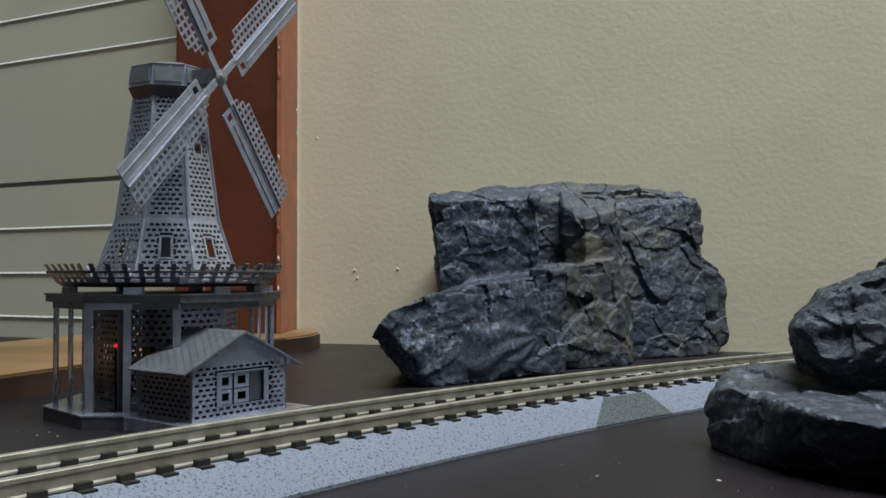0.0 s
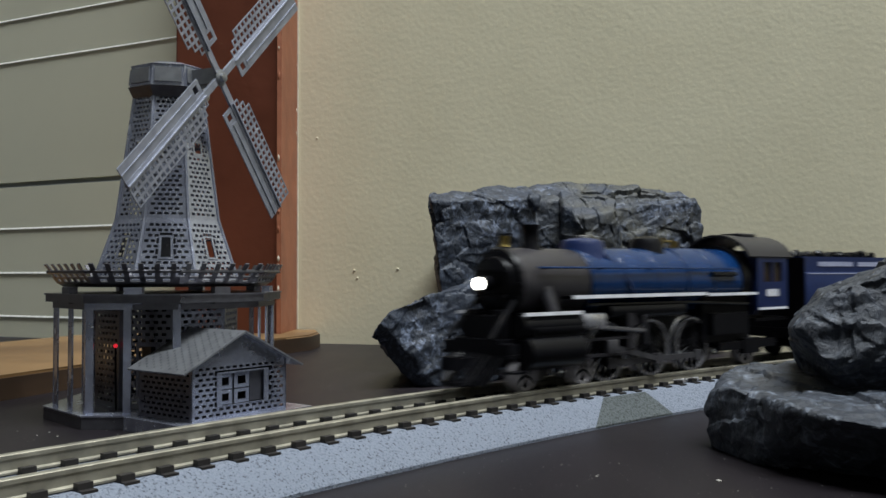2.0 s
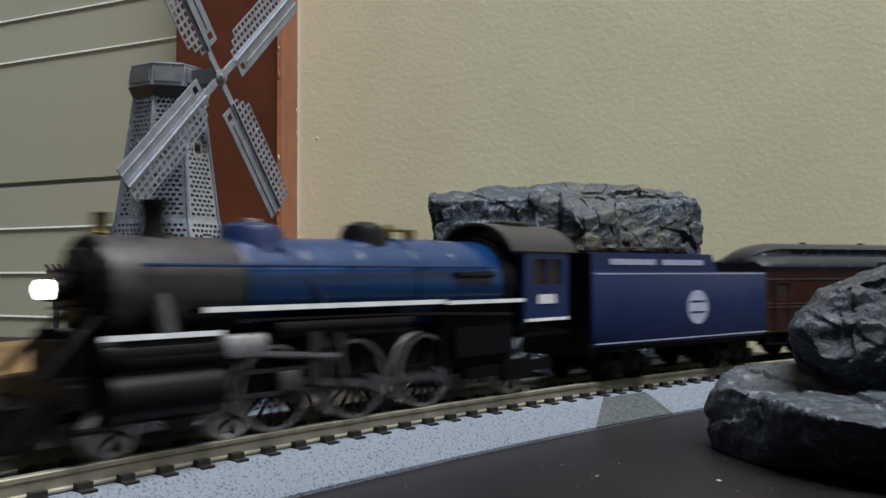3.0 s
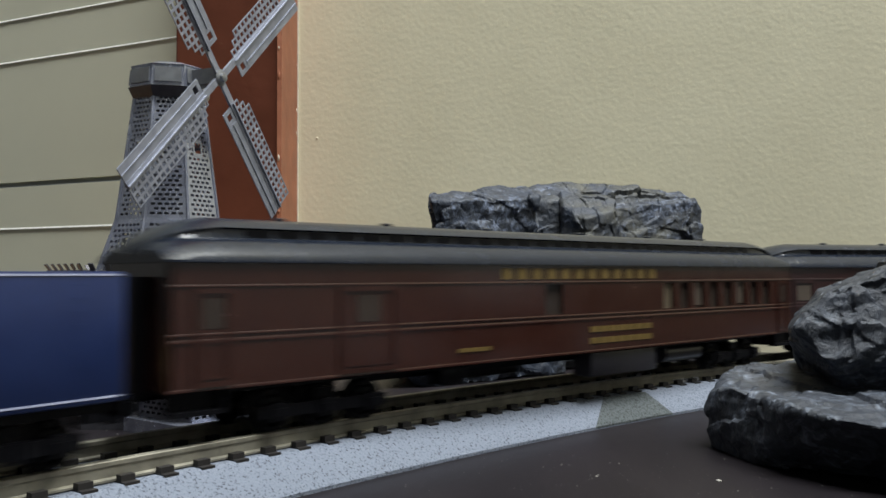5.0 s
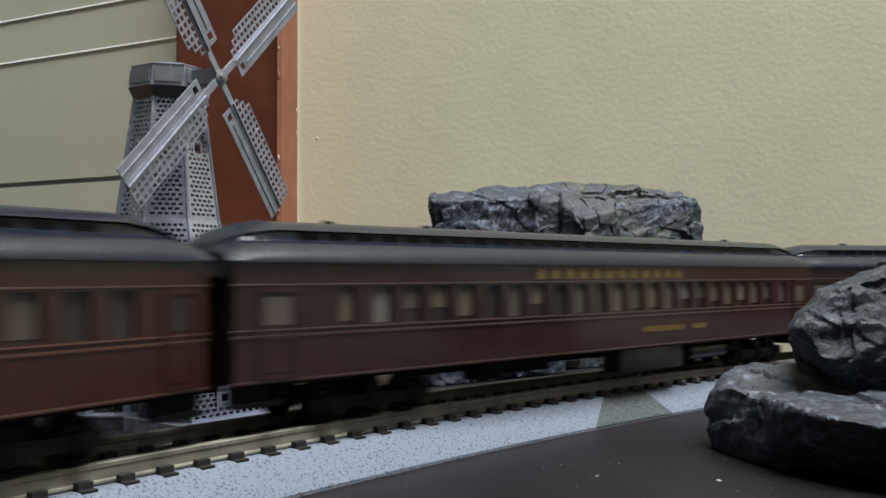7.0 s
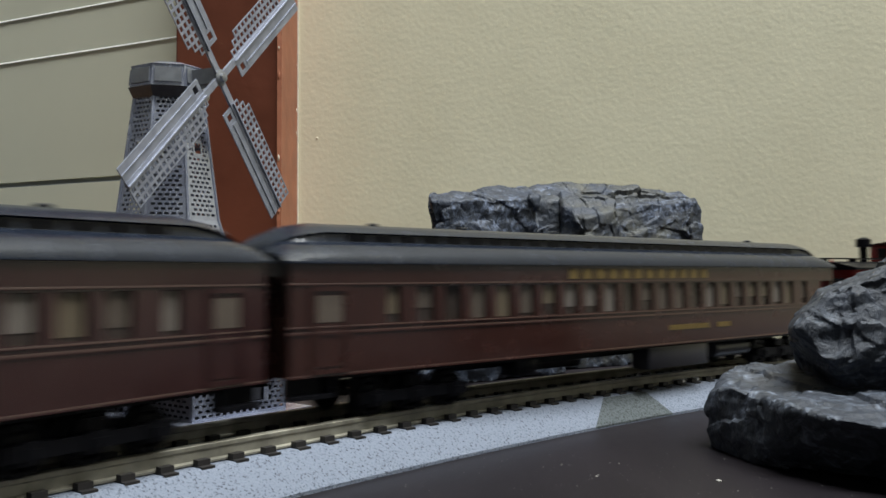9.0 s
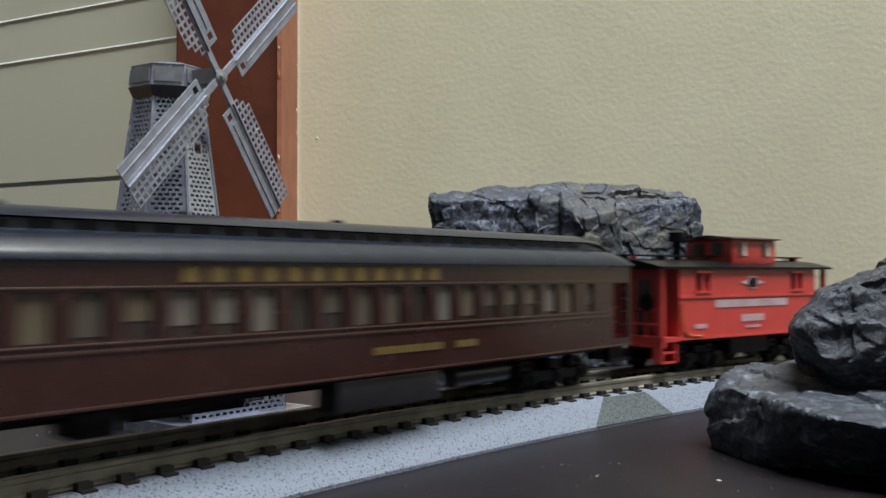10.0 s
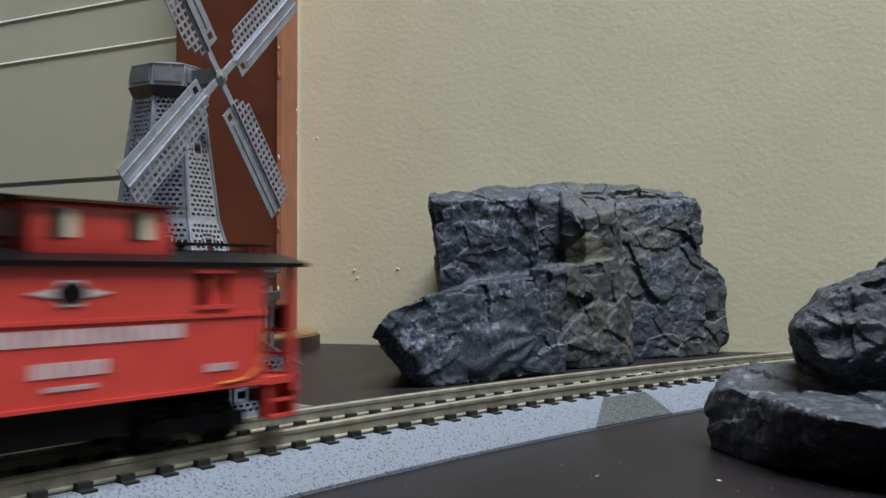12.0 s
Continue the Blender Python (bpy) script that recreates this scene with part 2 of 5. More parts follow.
def build_siding():
    t = thing("shutter_wall", "cream horizontal slats with thin pale bead lines", "slatted shutter", at=(-104, 348.3, 0), rz=180 - 25.4)
    levels = [0.03, 9.7, 28.9, 48.6, 68.9, 123.6, 142.7, 162, 178, 198, 248, 300, 400, 600, 900, 1700]
    for i, (a, b) in enumerate(zip(levels, levels[1:])):
        if b - a < 2:
            continue
        gap = 0.8 if i != 3 else 2.2
        bm = box(bmesh.new(), -6, 1300, -14, 0, a, b - gap)
        part("slat", bm, M_SLAT, t)
        # White bead added at each groove: the edge's catch of light as colour.
        if i != 3:
            part("bead", prism(bmesh.new(), [(-10, b - gap + 0.01), (0.4, b - gap + 0.01), (0.4, b - gap + 0.15), (0.05, b - 0.01), (-10, b - 0.01)], -6, 1300), M_BEAD, t, "bead strip, white as a groove edge's painted highlight")
    return tagged(t, kind="structure")


build_siding()


def build_dust():
    rng = random.Random(12)
    bm = bmesh.new()
    spots = [(35.9, 115, 0.4), (20.5, 118, 0.22)] + [(rng.uniform(-30, 75), rng.uniform(88, 135), rng.choice((0.03, 0.035, 0.04, 0.05, 0.06, 0.09))) for _ in range(420)]
    spots += [(rng.uniform(-95, -30), rng.uniform(120, 165), rng.choice((0.08, 0.12, 0.18))) for _ in range(60)] + [(rng.uniform(-40, 0), rng.uniform(205, 330), rng.choice((0.08, 0.11, 0.14))) for _ in range(50)]
    for x, y, r in spots:
        bmesh.ops.create_icosphere(bm, subdivisions=1, radius=r, matrix=Matrix.Translation((x, y, r * 0.3)) @ Matrix.Diagonal((1, 1.3, 0.5, 1)))
    return tagged(part("dust", bm, M_DUST), "pale dust specks scattered on the dark table", "dust", kind="stuff")


build_dust()


def wall_nubs():
    rng = random.Random(4)
    wall = bpy.data.objects["wall_north"]
    for a, z in ((22, 29), (23.2, 26), (40, 29.5), (6, 82)):
        x, y = wpt(a, -0.1)
        bm = bmesh.new()
        bmesh.ops.create_icosphere(bm, subdivisions=2, radius=rng.uniform(0.35, 0.6), matrix=Matrix.Translation((x, y, z)) @ Matrix.Diagonal((1.4, 0.35, 1, 1)))
        part("plaster_nub", bm, M_WALL, wall)


wall_nubs()


# ---- track ----
def sweep(prof, s0, s1, step):
    """An outline of (lateral, height) pairs carried along the line."""
    bm = bmesh.new()
    n = int((s1 - s0) / step) + 1
    prev = None
    for i in range(n + 1):
        s = s0 + (s1 - s0) * i / n
        ring = []
        for lat, z in prof:
            p, _ = on_line(s, lat)
            ring.append(bm.verts.new((p.x, p.y, z)))
        if prev:
            for j in range(len(prof)):
                k = (j + 1) % len(prof)
                bm.faces.new((prev[j], prev[k], ring[k], ring[j]))
        else:
            bm.faces.new(ring[::-1])
        prev = ring
    bm.faces.new(prev)
    return bm


def build_track():
    t = thing("railway_track", "model railway track with yellowish rails on a grey speckled roadbed", "track")
    part("roadbed", sweep([(-13.4, 0.02), (-13.4, 0.5), (-9.0, 4.35), (-8.4, 4.55), (8.4, 4.55), (9.0, 4.35), (13.4, 0.5), (13.4, 0.02)], -1150, 1050, 5),
         M_BALLAST, t, "grey speckled plastic ballast roadbed")
    g = 5.65
    for sg in (-1, 1):
        c = sg * (g + 0.4)
        prof = [(-0.85, 4.72), (-0.85, 4.95), (-0.5, 5.15), (-0.46, 6.2), (-0.62, 6.4), (-0.62, 6.83), (-0.5, 6.93), (0.5, 6.93), (0.62, 6.83),
                (0.62, 6.4), (0.46, 6.2), (0.5, 5.15), (0.85, 4.95), (0.85, 4.72)]
        part("rail", sweep([(c + a, z) for a, z in prof], -1150, 1050, 5), M_RAIL, t)
    tb = boxes((-0.9, 0.9, -8.8, 8.8, 4.2, 4.72))
    for sg in (-1, 1):
        for off in (-1.35, 1.35):
            c = sg * (g + 0.4) + off
            box(tb, -0.85, 0.85, c - 0.5, c + 0.5, 4.6, 5.4)
    tie = to_mesh("tie", tb, M_TIE)
    rest = bmesh.new()
    for k in range(-230, 210):
        s = -1.0 + 4.97 * k
        p, th = on_line(s)
        m = pose(p.x * MM, p.y * MM, 0, 0, 0, math.degrees(th))
        if -150 < s < 160:
            ob = new("tie", tie)
            ob.parent, ob.matrix_basis = t, m
        else:
            b2 = box(bmesh.new(), -1.2, 1.2, -8.9, 8.9, 3.9, 4.98)
            bmesh.ops.transform(b2, matrix=pose(p.x, p.y, 0, 0, 0, math.degrees(th)), verts=b2.verts[:])
            me = bpy.data.meshes.new("tmp")
            b2.to_mesh(me)
            b2.free()
            rest.from_mesh(me)
            bpy.data.meshes.remove(me)
    tagged(part("far_ties", rest, M_TIE, t), kind="stuff")
    # Thin overlay on the near shoulder: a shadow painted in darker ballast colour.
    pb = bmesh.new()
    ring = [[on_line(s, lat) [0] for s, lat in ((a, -9.02), (b, -13.42))] for a, b in SHADE_EDGES]
    vs = [[pb.verts.new((p.x, p.y, z)) for p, z in zip(r, (4.40, 0.55))] for r in ring]
    lo = [[pb.verts.new(v.co - Vector((0, 0, 0.3))) for v in r] for r in vs]
    for a, b in zip(range(len(vs) - 1), range(1, len(vs))):
        pb.faces.new((vs[a][0], vs[a][1], vs[b][1], vs[b][0]))
        pb.faces.new((lo[a][0], lo[b][0], lo[b][1], lo[a][1]))
        pb.faces.new((vs[a][1], lo[a][1], lo[b][1], vs[b][1]))
    part("ballast_shade", pb, M_BALLASTSHADE, t, "dull grey-green stretch of ballast, darkened as a painted shadow")
    for sg in (-1, 1):
        c = sg * (g + 0.4)
        part("rail_joiner", sweep([(c - 1.0, 4.75), (c - 0.95, 5.2), (c - 0.62, 5.5), (c + 0.62, 5.5), (c + 0.95, 5.2), (c + 1.0, 4.75)], 58, 66.5, 2), M_METAL, t, "bright metal rail joiner")
    return t


build_track()


# ---- train: local x points forward, y to the train's left, z up from the rail head ----
SPEED = 75.6
WHEELS = []
DRIVERS = []


def wheelset(parent, x, r, name="wheelset", gauge=5.6, spoked=False, at_z=None):
    """An axle with two wheels that rolls; its origin is the axle."""
    bm = bmesh.new()
    for sg in (-1, 1):
        y0 = sg * gauge
        lathe(bm, [(r * 0.25, -0.9), (r * 0.62, -0.75), (r * 0.72, -0.3), (r * 0.80, -0.9), (r, -0.9), (r, 0.35), (r + 0.45, 0.5), (r + 0.45, 0.9), (0.5, 0.9)],
              (0, y0, 0), (0, -sg, 0), 20)
    tube(bm, (0, -gauge, 0), (0, gauge, 0), 0.6, 8)
    ob = part(name, bm, M_BLACK if name == "wheelset" else M_WHEEL, parent, "", (x, 0, r))
    if spoked:
        hub = bmesh.new()
        for sg in (-1, 1):
            for k in range(6):
                a = math.tau * k / 6
                tube(hub, (0, sg * (gauge + 0.85), 0), (r * 0.8 * math.cos(a), sg * (gauge + 0.7), r * 0.8 * math.sin(a)), 0.3, 5)
        part("spokes", hub, M_BLACK, ob)
    WHEELS.append((ob, x, r))
    return ob


def truck(parent, x, half, r=2.7, axles=2, z0=0.0):
    t = part("truck_frame", boxes((x - half - 2.6, x + half + 2.6, 7.0, 8.0, 2.0, 3.6), (x - half - 2.6, x + half + 2.6, -8.0, -7.0, 2.0, 3.6),
                                  (x - 1.6, x + 1.6, -7.4, 7.4, 2.6, 5.2)), M_BLACK, parent)
    for k in range(axles):
        ax = x - half + 2 * half * k / (axles - 1)
        for sg in (-1, 1):
            part("axle_box", boxes((ax - 1.1, ax + 1.1, sg * 7.9 - 0.5, sg * 7.9 + 0.5, 1.6, 3.9), (ax - 0.5, ax + 0.5, sg * 8.2 - 0.5, sg * 8.2 + 0.5, 2.2, 3.2)), M_BLACK, t)
    sp = bmesh.new()
    for sg in (-1, 1):
        for dx in (-1.0, 0, 1.0):
            tube(sp, (x + dx, sg * 7.9, 1.6), (x + dx, sg * 7.9, 3.8), 0.4, 8)
    part("spring_set", sp, M_BLACK, t)
    for k in range(axles):
        wheelset(parent, x - half + 2 * half * k / (axles - 1), r)
    return t


def coupler(parent, x, sg):
    part("coupler", boxes((min(x, x + sg * 5), max(x, x + sg * 5), -0.8, 0.8, 3.2, 4.8), (x + sg * 4 - 0.8, x + sg * 4 + 1.0, -1.6, 1.4, 2.9, 5.1)), M_BLACK, parent)


def roof_mesh(half, front_round=9.0):
    """A clerestory roof whose raised deck slopes down and rounds off at both ends."""
    low = [(-9.75, 21.7), (-9.75, 22.0), (-8.9, 23.3), (-7.4, 24.3), (-5.4, 24.9)]
    top = [(-5.15, 26.0), (-5.6, 26.2), (-4.4, 27.0), (-2.4, 27.5), (0, 27.7)]
    right = low + top
    bm = bmesh.new()
    prev = None
    xs = [-half, -half + 0.6, -half + 1.6, -half + 3.2, -half + 5.5, -half + front_round, -half + front_round + 0.8]
    xs += [-x for x in reversed(xs)]
    for x in xs:
        e = min(1.0, (half - abs(x)) / front_round)
        k = math.sqrt(max(0, 1 - (1 - e) ** 2))
        ring = []
        for i, (y, z) in enumerate(right):
            yy, zz = y, z
            if i >= 5 and e < 1:
                zz = 24.6 + (z - 24.6) * k * (0.92 if i < 7 else 0.97)
                yy = y * (0.75 + 0.25 * k)
            if i >= 2 and e < 1:
                zz = 21.9 + (zz - 21.9) * (0.45 + 0.55 * k)
            ring.append((yy, zz))
        ring += [(-y, z) for y, z in reversed(ring[:-1])]
        vs = [bm.verts.new((x, y, z)) for y, z in ring]
        if prev:
            for j in range(len(vs) - 1):
                bm.faces.new((prev[j], prev[j + 1], vs[j + 1], vs[j]))
        else:
            bm.faces.new(vs[::-1])
        prev = vs
    bm.faces.new(prev)
    return bm


def letters(parent, x0, x1, n, z0, z1, material, y=9.42, name="lettering", fill=0.62):
    """Plain bars of the size of letters on both sides."""
    bm = bmesh.new()
    pitch = (x1 - x0) / n
    for k in range(n):
        for sg in (-1, 1):
            c = x0 + pitch * (k + 0.5)
            w = pitch * fill / 2
            box(bm, c - w, c + w, sg * y - 0.05, sg * y + 0.05, z0, z1)
    return part(name, bm, material, parent, "plain gold bars of lettering" if material is M_GOLD else "plain white bars of lettering")


def ring_frame(x0, x1, z0, z1, w, y0, y1):
    """A closed rectangular frame of width w, standing across y."""
    bm = bmesh.new()
    rings = [[bm.verts.new((x, y, z)) for x, z in ((x0 + e, z0 + e), (x1 - e, z0 + e), (x1 - e, z1 - e), (x0 + e, z1 - e))] for y in (y0, y1) for e in (0, w)]
    for a, b in ((0, 1), (1, 3), (3, 2), (2, 0)):
        for k in range(4):
            j = (k + 1) % 4
            bm.faces.new((rings[a][k], rings[a][j], rings[b][j], rings[b][k]))
    return bm


def build_coach(name, label, paint, openings, doors, seed, nameplate, shades=0.75, open_rear=False):
    """openings: (centre x, width) of the side windows; doors: (centre, width) of doors that reach down to the sill."""
    rng = random.Random(seed)
    t = thing(name, label, "railway carriage", group="train carriages")
    H = 77.0
    R = -70.6 if open_rear else -H
    part("body_core", boxes((R + 0.5, H - 0.5, -8.3, 8.3, 6.6, 21.9)), M_WIN, t, "dark carriage interior behind the glazing")
    bm = bmesh.new()
    for sg in (-1, 1):
        y0, y1 = sorted((sg * 8.4, sg * 9.3))
        box(bm, R, H, y0, y1, 6.5, 12.1)
        box(bm, -H, H, y0, y1, 18.5, 21.85)
        if open_rear:
            box(bm, -H, R, y0, y1, 6.5, 8.0)
            box(bm, -H, -H + 0.9, y0, y1, 8.0, 18.5)
        x = R
        for a, b in sorted((c - w / 2, c + w / 2) for c, w in openings):
            if a > x:
                box(bm, x, a, y0, y1, 12.1, 18.5)
            box(bm, a, b, y0, y1, 12.1, 13.4)
            x = b
        box(bm, x, H, y0, y1, 12.1, 18.5)
    for sg in (-1, 1):
        if open_rear and sg < 0:
            box(bm, -H, -H + 0.5, -8.4, 8.4, 19, 21.85)
            continue
        box(bm, *sorted((sg * (H - 0.5), sg * H)), -9.3, -3, 6.5, 21.85)
        box(bm, *sorted((sg * (H - 0.5), sg * H)), 3, 9.3, 6.5, 21.85)
        box(bm, *sorted((sg * (H - 0.5), sg * H)), -3, 3, 17.8, 21.85)
    body = part("body", bm, paint, t)
    if open_rear:
        for sg in (-1, 1):
            part("vestibule_gate", tubes(*[((-H + 0.9, sg * 8.85, z), (-H + 3.4, sg * 8.85, z), 0.22, 6) for z in (10.5, 13, 15.5)], ((-H + 3.4, sg * 8.85, 8), (-H + 3.4, sg * 8.85, 18.5), 0.25, 6)), M_BLACK, body, "black vestibule grab irons")
    for z, h in ((12.15, 0.45), (13.0, 0.3), (18.75, 0.3), (6.5, 0.4), (21.45, 0.35)):
        for sg in (-1, 1):
            rear = R if 8 < z < 18 else -H - 0.05
            part("moulding", prism(bmesh.new(), [(sg * 9.25, z), (sg * 9.42, z), (sg * 9.44, z + h * 0.6), (sg * 9.38, z + h), (sg * 9.25, z + h)], rear, H + 0.05), paint, body)
    panes = {}
    for c, w in openings:
        tone = rng.choice((M_BLIND, M_BLIND2, M_BLIND2, M_BLIND3)) if rng.random() < shades and w < 4.5 else None
        low = rng.choice((13.5, 13.9, 14.6, 15.3))
        key = (round(w, 2), tone.name if tone else "", low)
        if key not in panes:
            pb = to_mesh("window", boxes((-w / 2, w / 2, 8.5, 8.72, 13.4, 18.5), (-w / 2, w / 2, -8.72, -8.5, 13.4, 18.5)), M_WIN)
            panes[key] = (pb, to_mesh("blind", boxes((-w / 2 + 0.35, w / 2 - 0.35, 8.45, 8.8, low, 18.4), (-w / 2 + 0.35, w / 2 - 0.35, -8.8, -8.45, low, 18.4)), tone) if tone else None)
        for me, nm in zip(panes[key], ("window", "window_blind")):
            if me:
                ob = new(nm, me)
                ob.parent, ob.location = body, (c * MM, 0, 0)
    for c, w in doors:
        for sg in (-1, 1):
            door = part("door", boxes((c - w / 2, c + w / 2, *sorted((sg * 8.9, sg * 9.38)), 6.9, 18.6)), paint, body)
            part("door_frame", ring_frame(c - w / 2, c + w / 2, 6.9, 18.6, 0.6, *sorted((sg * 9.36, sg * 9.6))), paint, door)
            part("door_panel", ring_frame(c - w / 2 + 0.9, c + w / 2 - 0.9, 7.8, 12.4, 0.35, *sorted((sg * 9.36, sg * 9.5))), paint, door)
            g = min(w / 2 - 1.0, 2.0)
            part("door_window", boxes((c - g, c + g, *sorted((sg * 9.25, sg * 9.43)), 13.8, 17.4)), M_BLIND2 if shades > 0.5 else M_WIN, door)
    part("roof", roof_mesh(H + 0.6), M_ROOF, t, "slate grey clerestory roof")
    cl = to_mesh("clerestory_window", boxes((-1.9, 1.9, 5.0, 5.42, 25.0, 25.9), (-1.9, 1.9, -5.42, -5.0, 25.0, 25.9)), M_BLACK)
    for k in range(28):
        ob = new("clerestory_window", cl)
        ob.parent, ob.location = t, ((-63 + 126 * k / 27) * MM, 0, 0)
    vent = to_mesh("roof_vent", lathe(bmesh.new(), [(0.9, 27.3), (0.9, 27.85), (0.5, 28.05)], (0, 0.8, 0), seg=10), M_ROOF)
    for x in (-52, -31, -9, 16, 38, 57):
        ob = new("roof_vent", vent)
        ob.parent, ob.location = t, (x * MM, 0, 0)
    letters(t, -22, 22, 12, 19.4, 21.2, M_GOLD, 9.36, "letterboard_lettering")
    for x0, x1, n, z0, z1 in nameplate:
        letters(t, x0, x1, n, z0, z1, M_GOLD, 9.36, "name_lettering", 0.85)
    for sg in (-1, 1):
        dia = bmesh.new()
        box(dia, *sorted((sg * H, sg * (H + 2.2))), -3.4, 3.4, 5.4, 7.2 if open_rear and sg < 0 else 20)
        part("vestibule_diaphragm", dia, M_BLACK, t, "black corridor diaphragm")
        st = bmesh.new()
        for s2 in (-1, 1):
            box(st, *sorted((sg * (H - 7), sg * (H - 0.3))), *sorted((s2 * 7.4, s2 * 9.2)), 3.6, 4.2)
            box(st, *sorted((sg * (H - 7), sg * (H - 0.3))), *sorted((s2 * 7.4, s2 * 7.7)), 3.6, 6.6)
            box(st, *sorted((sg * (H - 7.4), sg * (H - 7))), *sorted((s2 * 7.4, s2 * 9.2)), 3.6, 6.6)
        part("steps", st, M_BLACK, t)
        coupler(t, sg * H, sg)
        truck(t, sg * 54, 7.6, 2.75, 3)
    ub = boxes((-44, 44, -3, 3, 4.6, 6.5), (-70, 70, -8.4, 8.4, 6.0, 6.6))
    part("underframe", ub, M_BLACK, t)
    part("battery_box", rbox(-22, -2, 4.5, 8.9, 2.0, 6.3, 0.3), M_GRAPH, t)
    part("battery_box", rbox(2, 20, -8.9, -4.5, 2.2, 6.3, 0.3), M_GRAPH, t)
    part("air_tank", tubes(((-40, 6.4, 4.4), (-27, 6.4, 4.4), 1.7, 14)), M_GRAPH, t, "grey cylindrical air tank")
    part("brake_cylinder", tubes(((-16, 5.5, 4.6), (-8, 5.5, 4.6), 1.5, 12)), M_BLACK, t)
    part("steam_trap", rbox(28, 33, 3.5, 8.0, 3.4, 6.2, 0.3), M_BLACK, t)
    return t


def build_caboose():
    t = thing("caboose", "bright red model caboose with black roof and white lettering", "caboose")
    H, W = 25.3, 9.3
    wins = [(-17.5, 4.6), (17.5, 4.6)]
    body = part("body", boxes((-H, H, -8.6, 8.6, 6.7, 7.2)), M_RED, t)
    for sg in (-1, 1):
        y0, y1 = sorted((sg * 8.5, sg * W))
        xs = sorted({-H, H, *(c + e * w / 2 for c, w in wins for e in (-1, 1))})
        zs = [6.7, 16.6, 20.6, 21.3]
        sm = bmesh.new()
        grid = {(i, j, k): sm.verts.new((x, y, z)) for i, x in enumerate(xs) for j, z in enumerate(zs) for k, y in enumerate((y0, y1))}
        for i in range(len(xs) - 1):
            for j in range(3):
                if j == 1 and i in (1, 3):
                    for (p, q) in (((i, j), (i + 1, j)), ((i + 1, j), (i + 1, j + 1)), ((i + 1, j + 1), (i, j + 1)), ((i, j + 1), (i, j))):
                        sm.faces.new((grid[p + (0,)], grid[q + (0,)], grid[q + (1,)], grid[p + (1,)]))
                    continue
                for k in (0, 1):
                    sm.faces.new([grid[q + (k,)] for q in ((i, j), (i + 1, j), (i + 1, j + 1), (i, j + 1))])
        n, m = len(xs) - 1, 3
        rim = [(i, 0) for i in range(n)] + [(n, j) for j in range(m)] + [(i, m) for i in range(n, 0, -1)] + [(0, j) for j in range(m, 0, -1)]
        for p, q in zip(rim, rim[1:] + rim[:1]):
            sm.faces.new((grid[p + (0,)], grid[q + (0,)], grid[q + (1,)], grid[p + (1,)]))
        part("side_panel", sm, M_RED, body)
        x0, x1 = sorted((sg * (H - 0.7), sg * (H - 0.02)))
        part("end_panel", prism(bmesh.new(), [(-8.5, 7.2), (-2, 7.2), (-2, 19), (2, 19), (2, 7.2), (8.5, 7.2), (8.5, 21.3), (-8.5, 21.3)], x0, x1), M_RED, body)
    tr = bmesh.new()
    for sg in (-1, 1):
        for z in (15.2, 6.7):
            box(tr, -H - 0.05, H + 0.05, *sorted((sg * 9.25, sg * 9.5)), z, z + 0.45)
        for c, w in wins:
            box(tr, c - w / 2 - 0.6, c + w / 2 + 0.6, *sorted((sg * 9.25, sg * 9.75)), 20.4, 20.9)
            box(tr, c - w / 2 - 0.4, c + w / 2 + 0.4, *sorted((sg * 9.25, sg * 9.6)), 16.2, 16.7)
            box(tr, c + 0.3, c + 0.8, *sorted((sg * 8.9, sg * 9.45)), 16.6, 20.5)
    part("belt_moulding", tr, M_RED, body)
    for c, w in wins:
        part("window", boxes((c - w / 2, c + 0.3, 8.6, 8.75, 16.6, 20.6), (c - w / 2, c + 0.3, -8.75, -8.6, 16.6, 20.6)), M_RED, body)
    for sg in (-1, 1):
        part("end_door", boxes((*sorted((sg * (H - 0.4), sg * (H - 0.1))), -2, 2, 7.2, 19)), M_MAROON, body)
    roof = [(-10.0, 21.2), (-10.0, 21.7), (-5, 22.9), (0, 23.4), (5, 22.9), (10.0, 21.7), (10.0, 21.2)]
    part("roof", prism(bmesh.new(), roof, -32, 32), M_BLACK, t, "matt black roof")
    part("running_board", boxes((-32.6, -14.0, -1.6, 1.6, 24.0, 24.3), (3.4, 32.6, -1.6, 1.6, 24.0, 24.3), (-31.8, -30.8, -1, 1, 22.8, 24), (-20, -19, -1, 1, 23, 24), (19, 20, -1, 1, 23, 24),
                                (30.8, 31.8, -1, 1, 22.8, 24)), M_BLACK, t)
    cup = part("cupola", rbox(-13.8, 3.0, -6.4, 6.4, 22.2, 28.0, 0.35), M_RED, t)
    part("cupola_roof", prism(bmesh.new(), [(-7.2, 27.9), (-7.2, 28.2), (0, 29.0), (7.2, 28.2), (7.2, 27.9)], -14.8, 4.0), M_MAROON, cup)
    for x in (-9.8, -0.6):
        part("cupola_window", boxes((x - 1.5, x + 1.5, 6.3, 6.52, 24.2, 27.2), (x - 1.5, x + 1.5, -6.52, -6.3, 24.2, 27.2)), M_SEAL, cup)
        part("sash", boxes((x - 0.1, x + 1.5, 6.5, 6.6, 24.2, 27.2), (x - 0.1, x + 1.5, -6.6, -6.5, 24.2, 27.2)), M_WIN, cup)
    for x in (-13.85, 3.05):
        for y in (-2.5, 2.5):
            part("cupola_window", boxes((x - 0.1, x + 0.1, y - 1.5, y + 1.5, 24.2, 27.2)), M_WIN, cup)
    stack = bmesh.new()
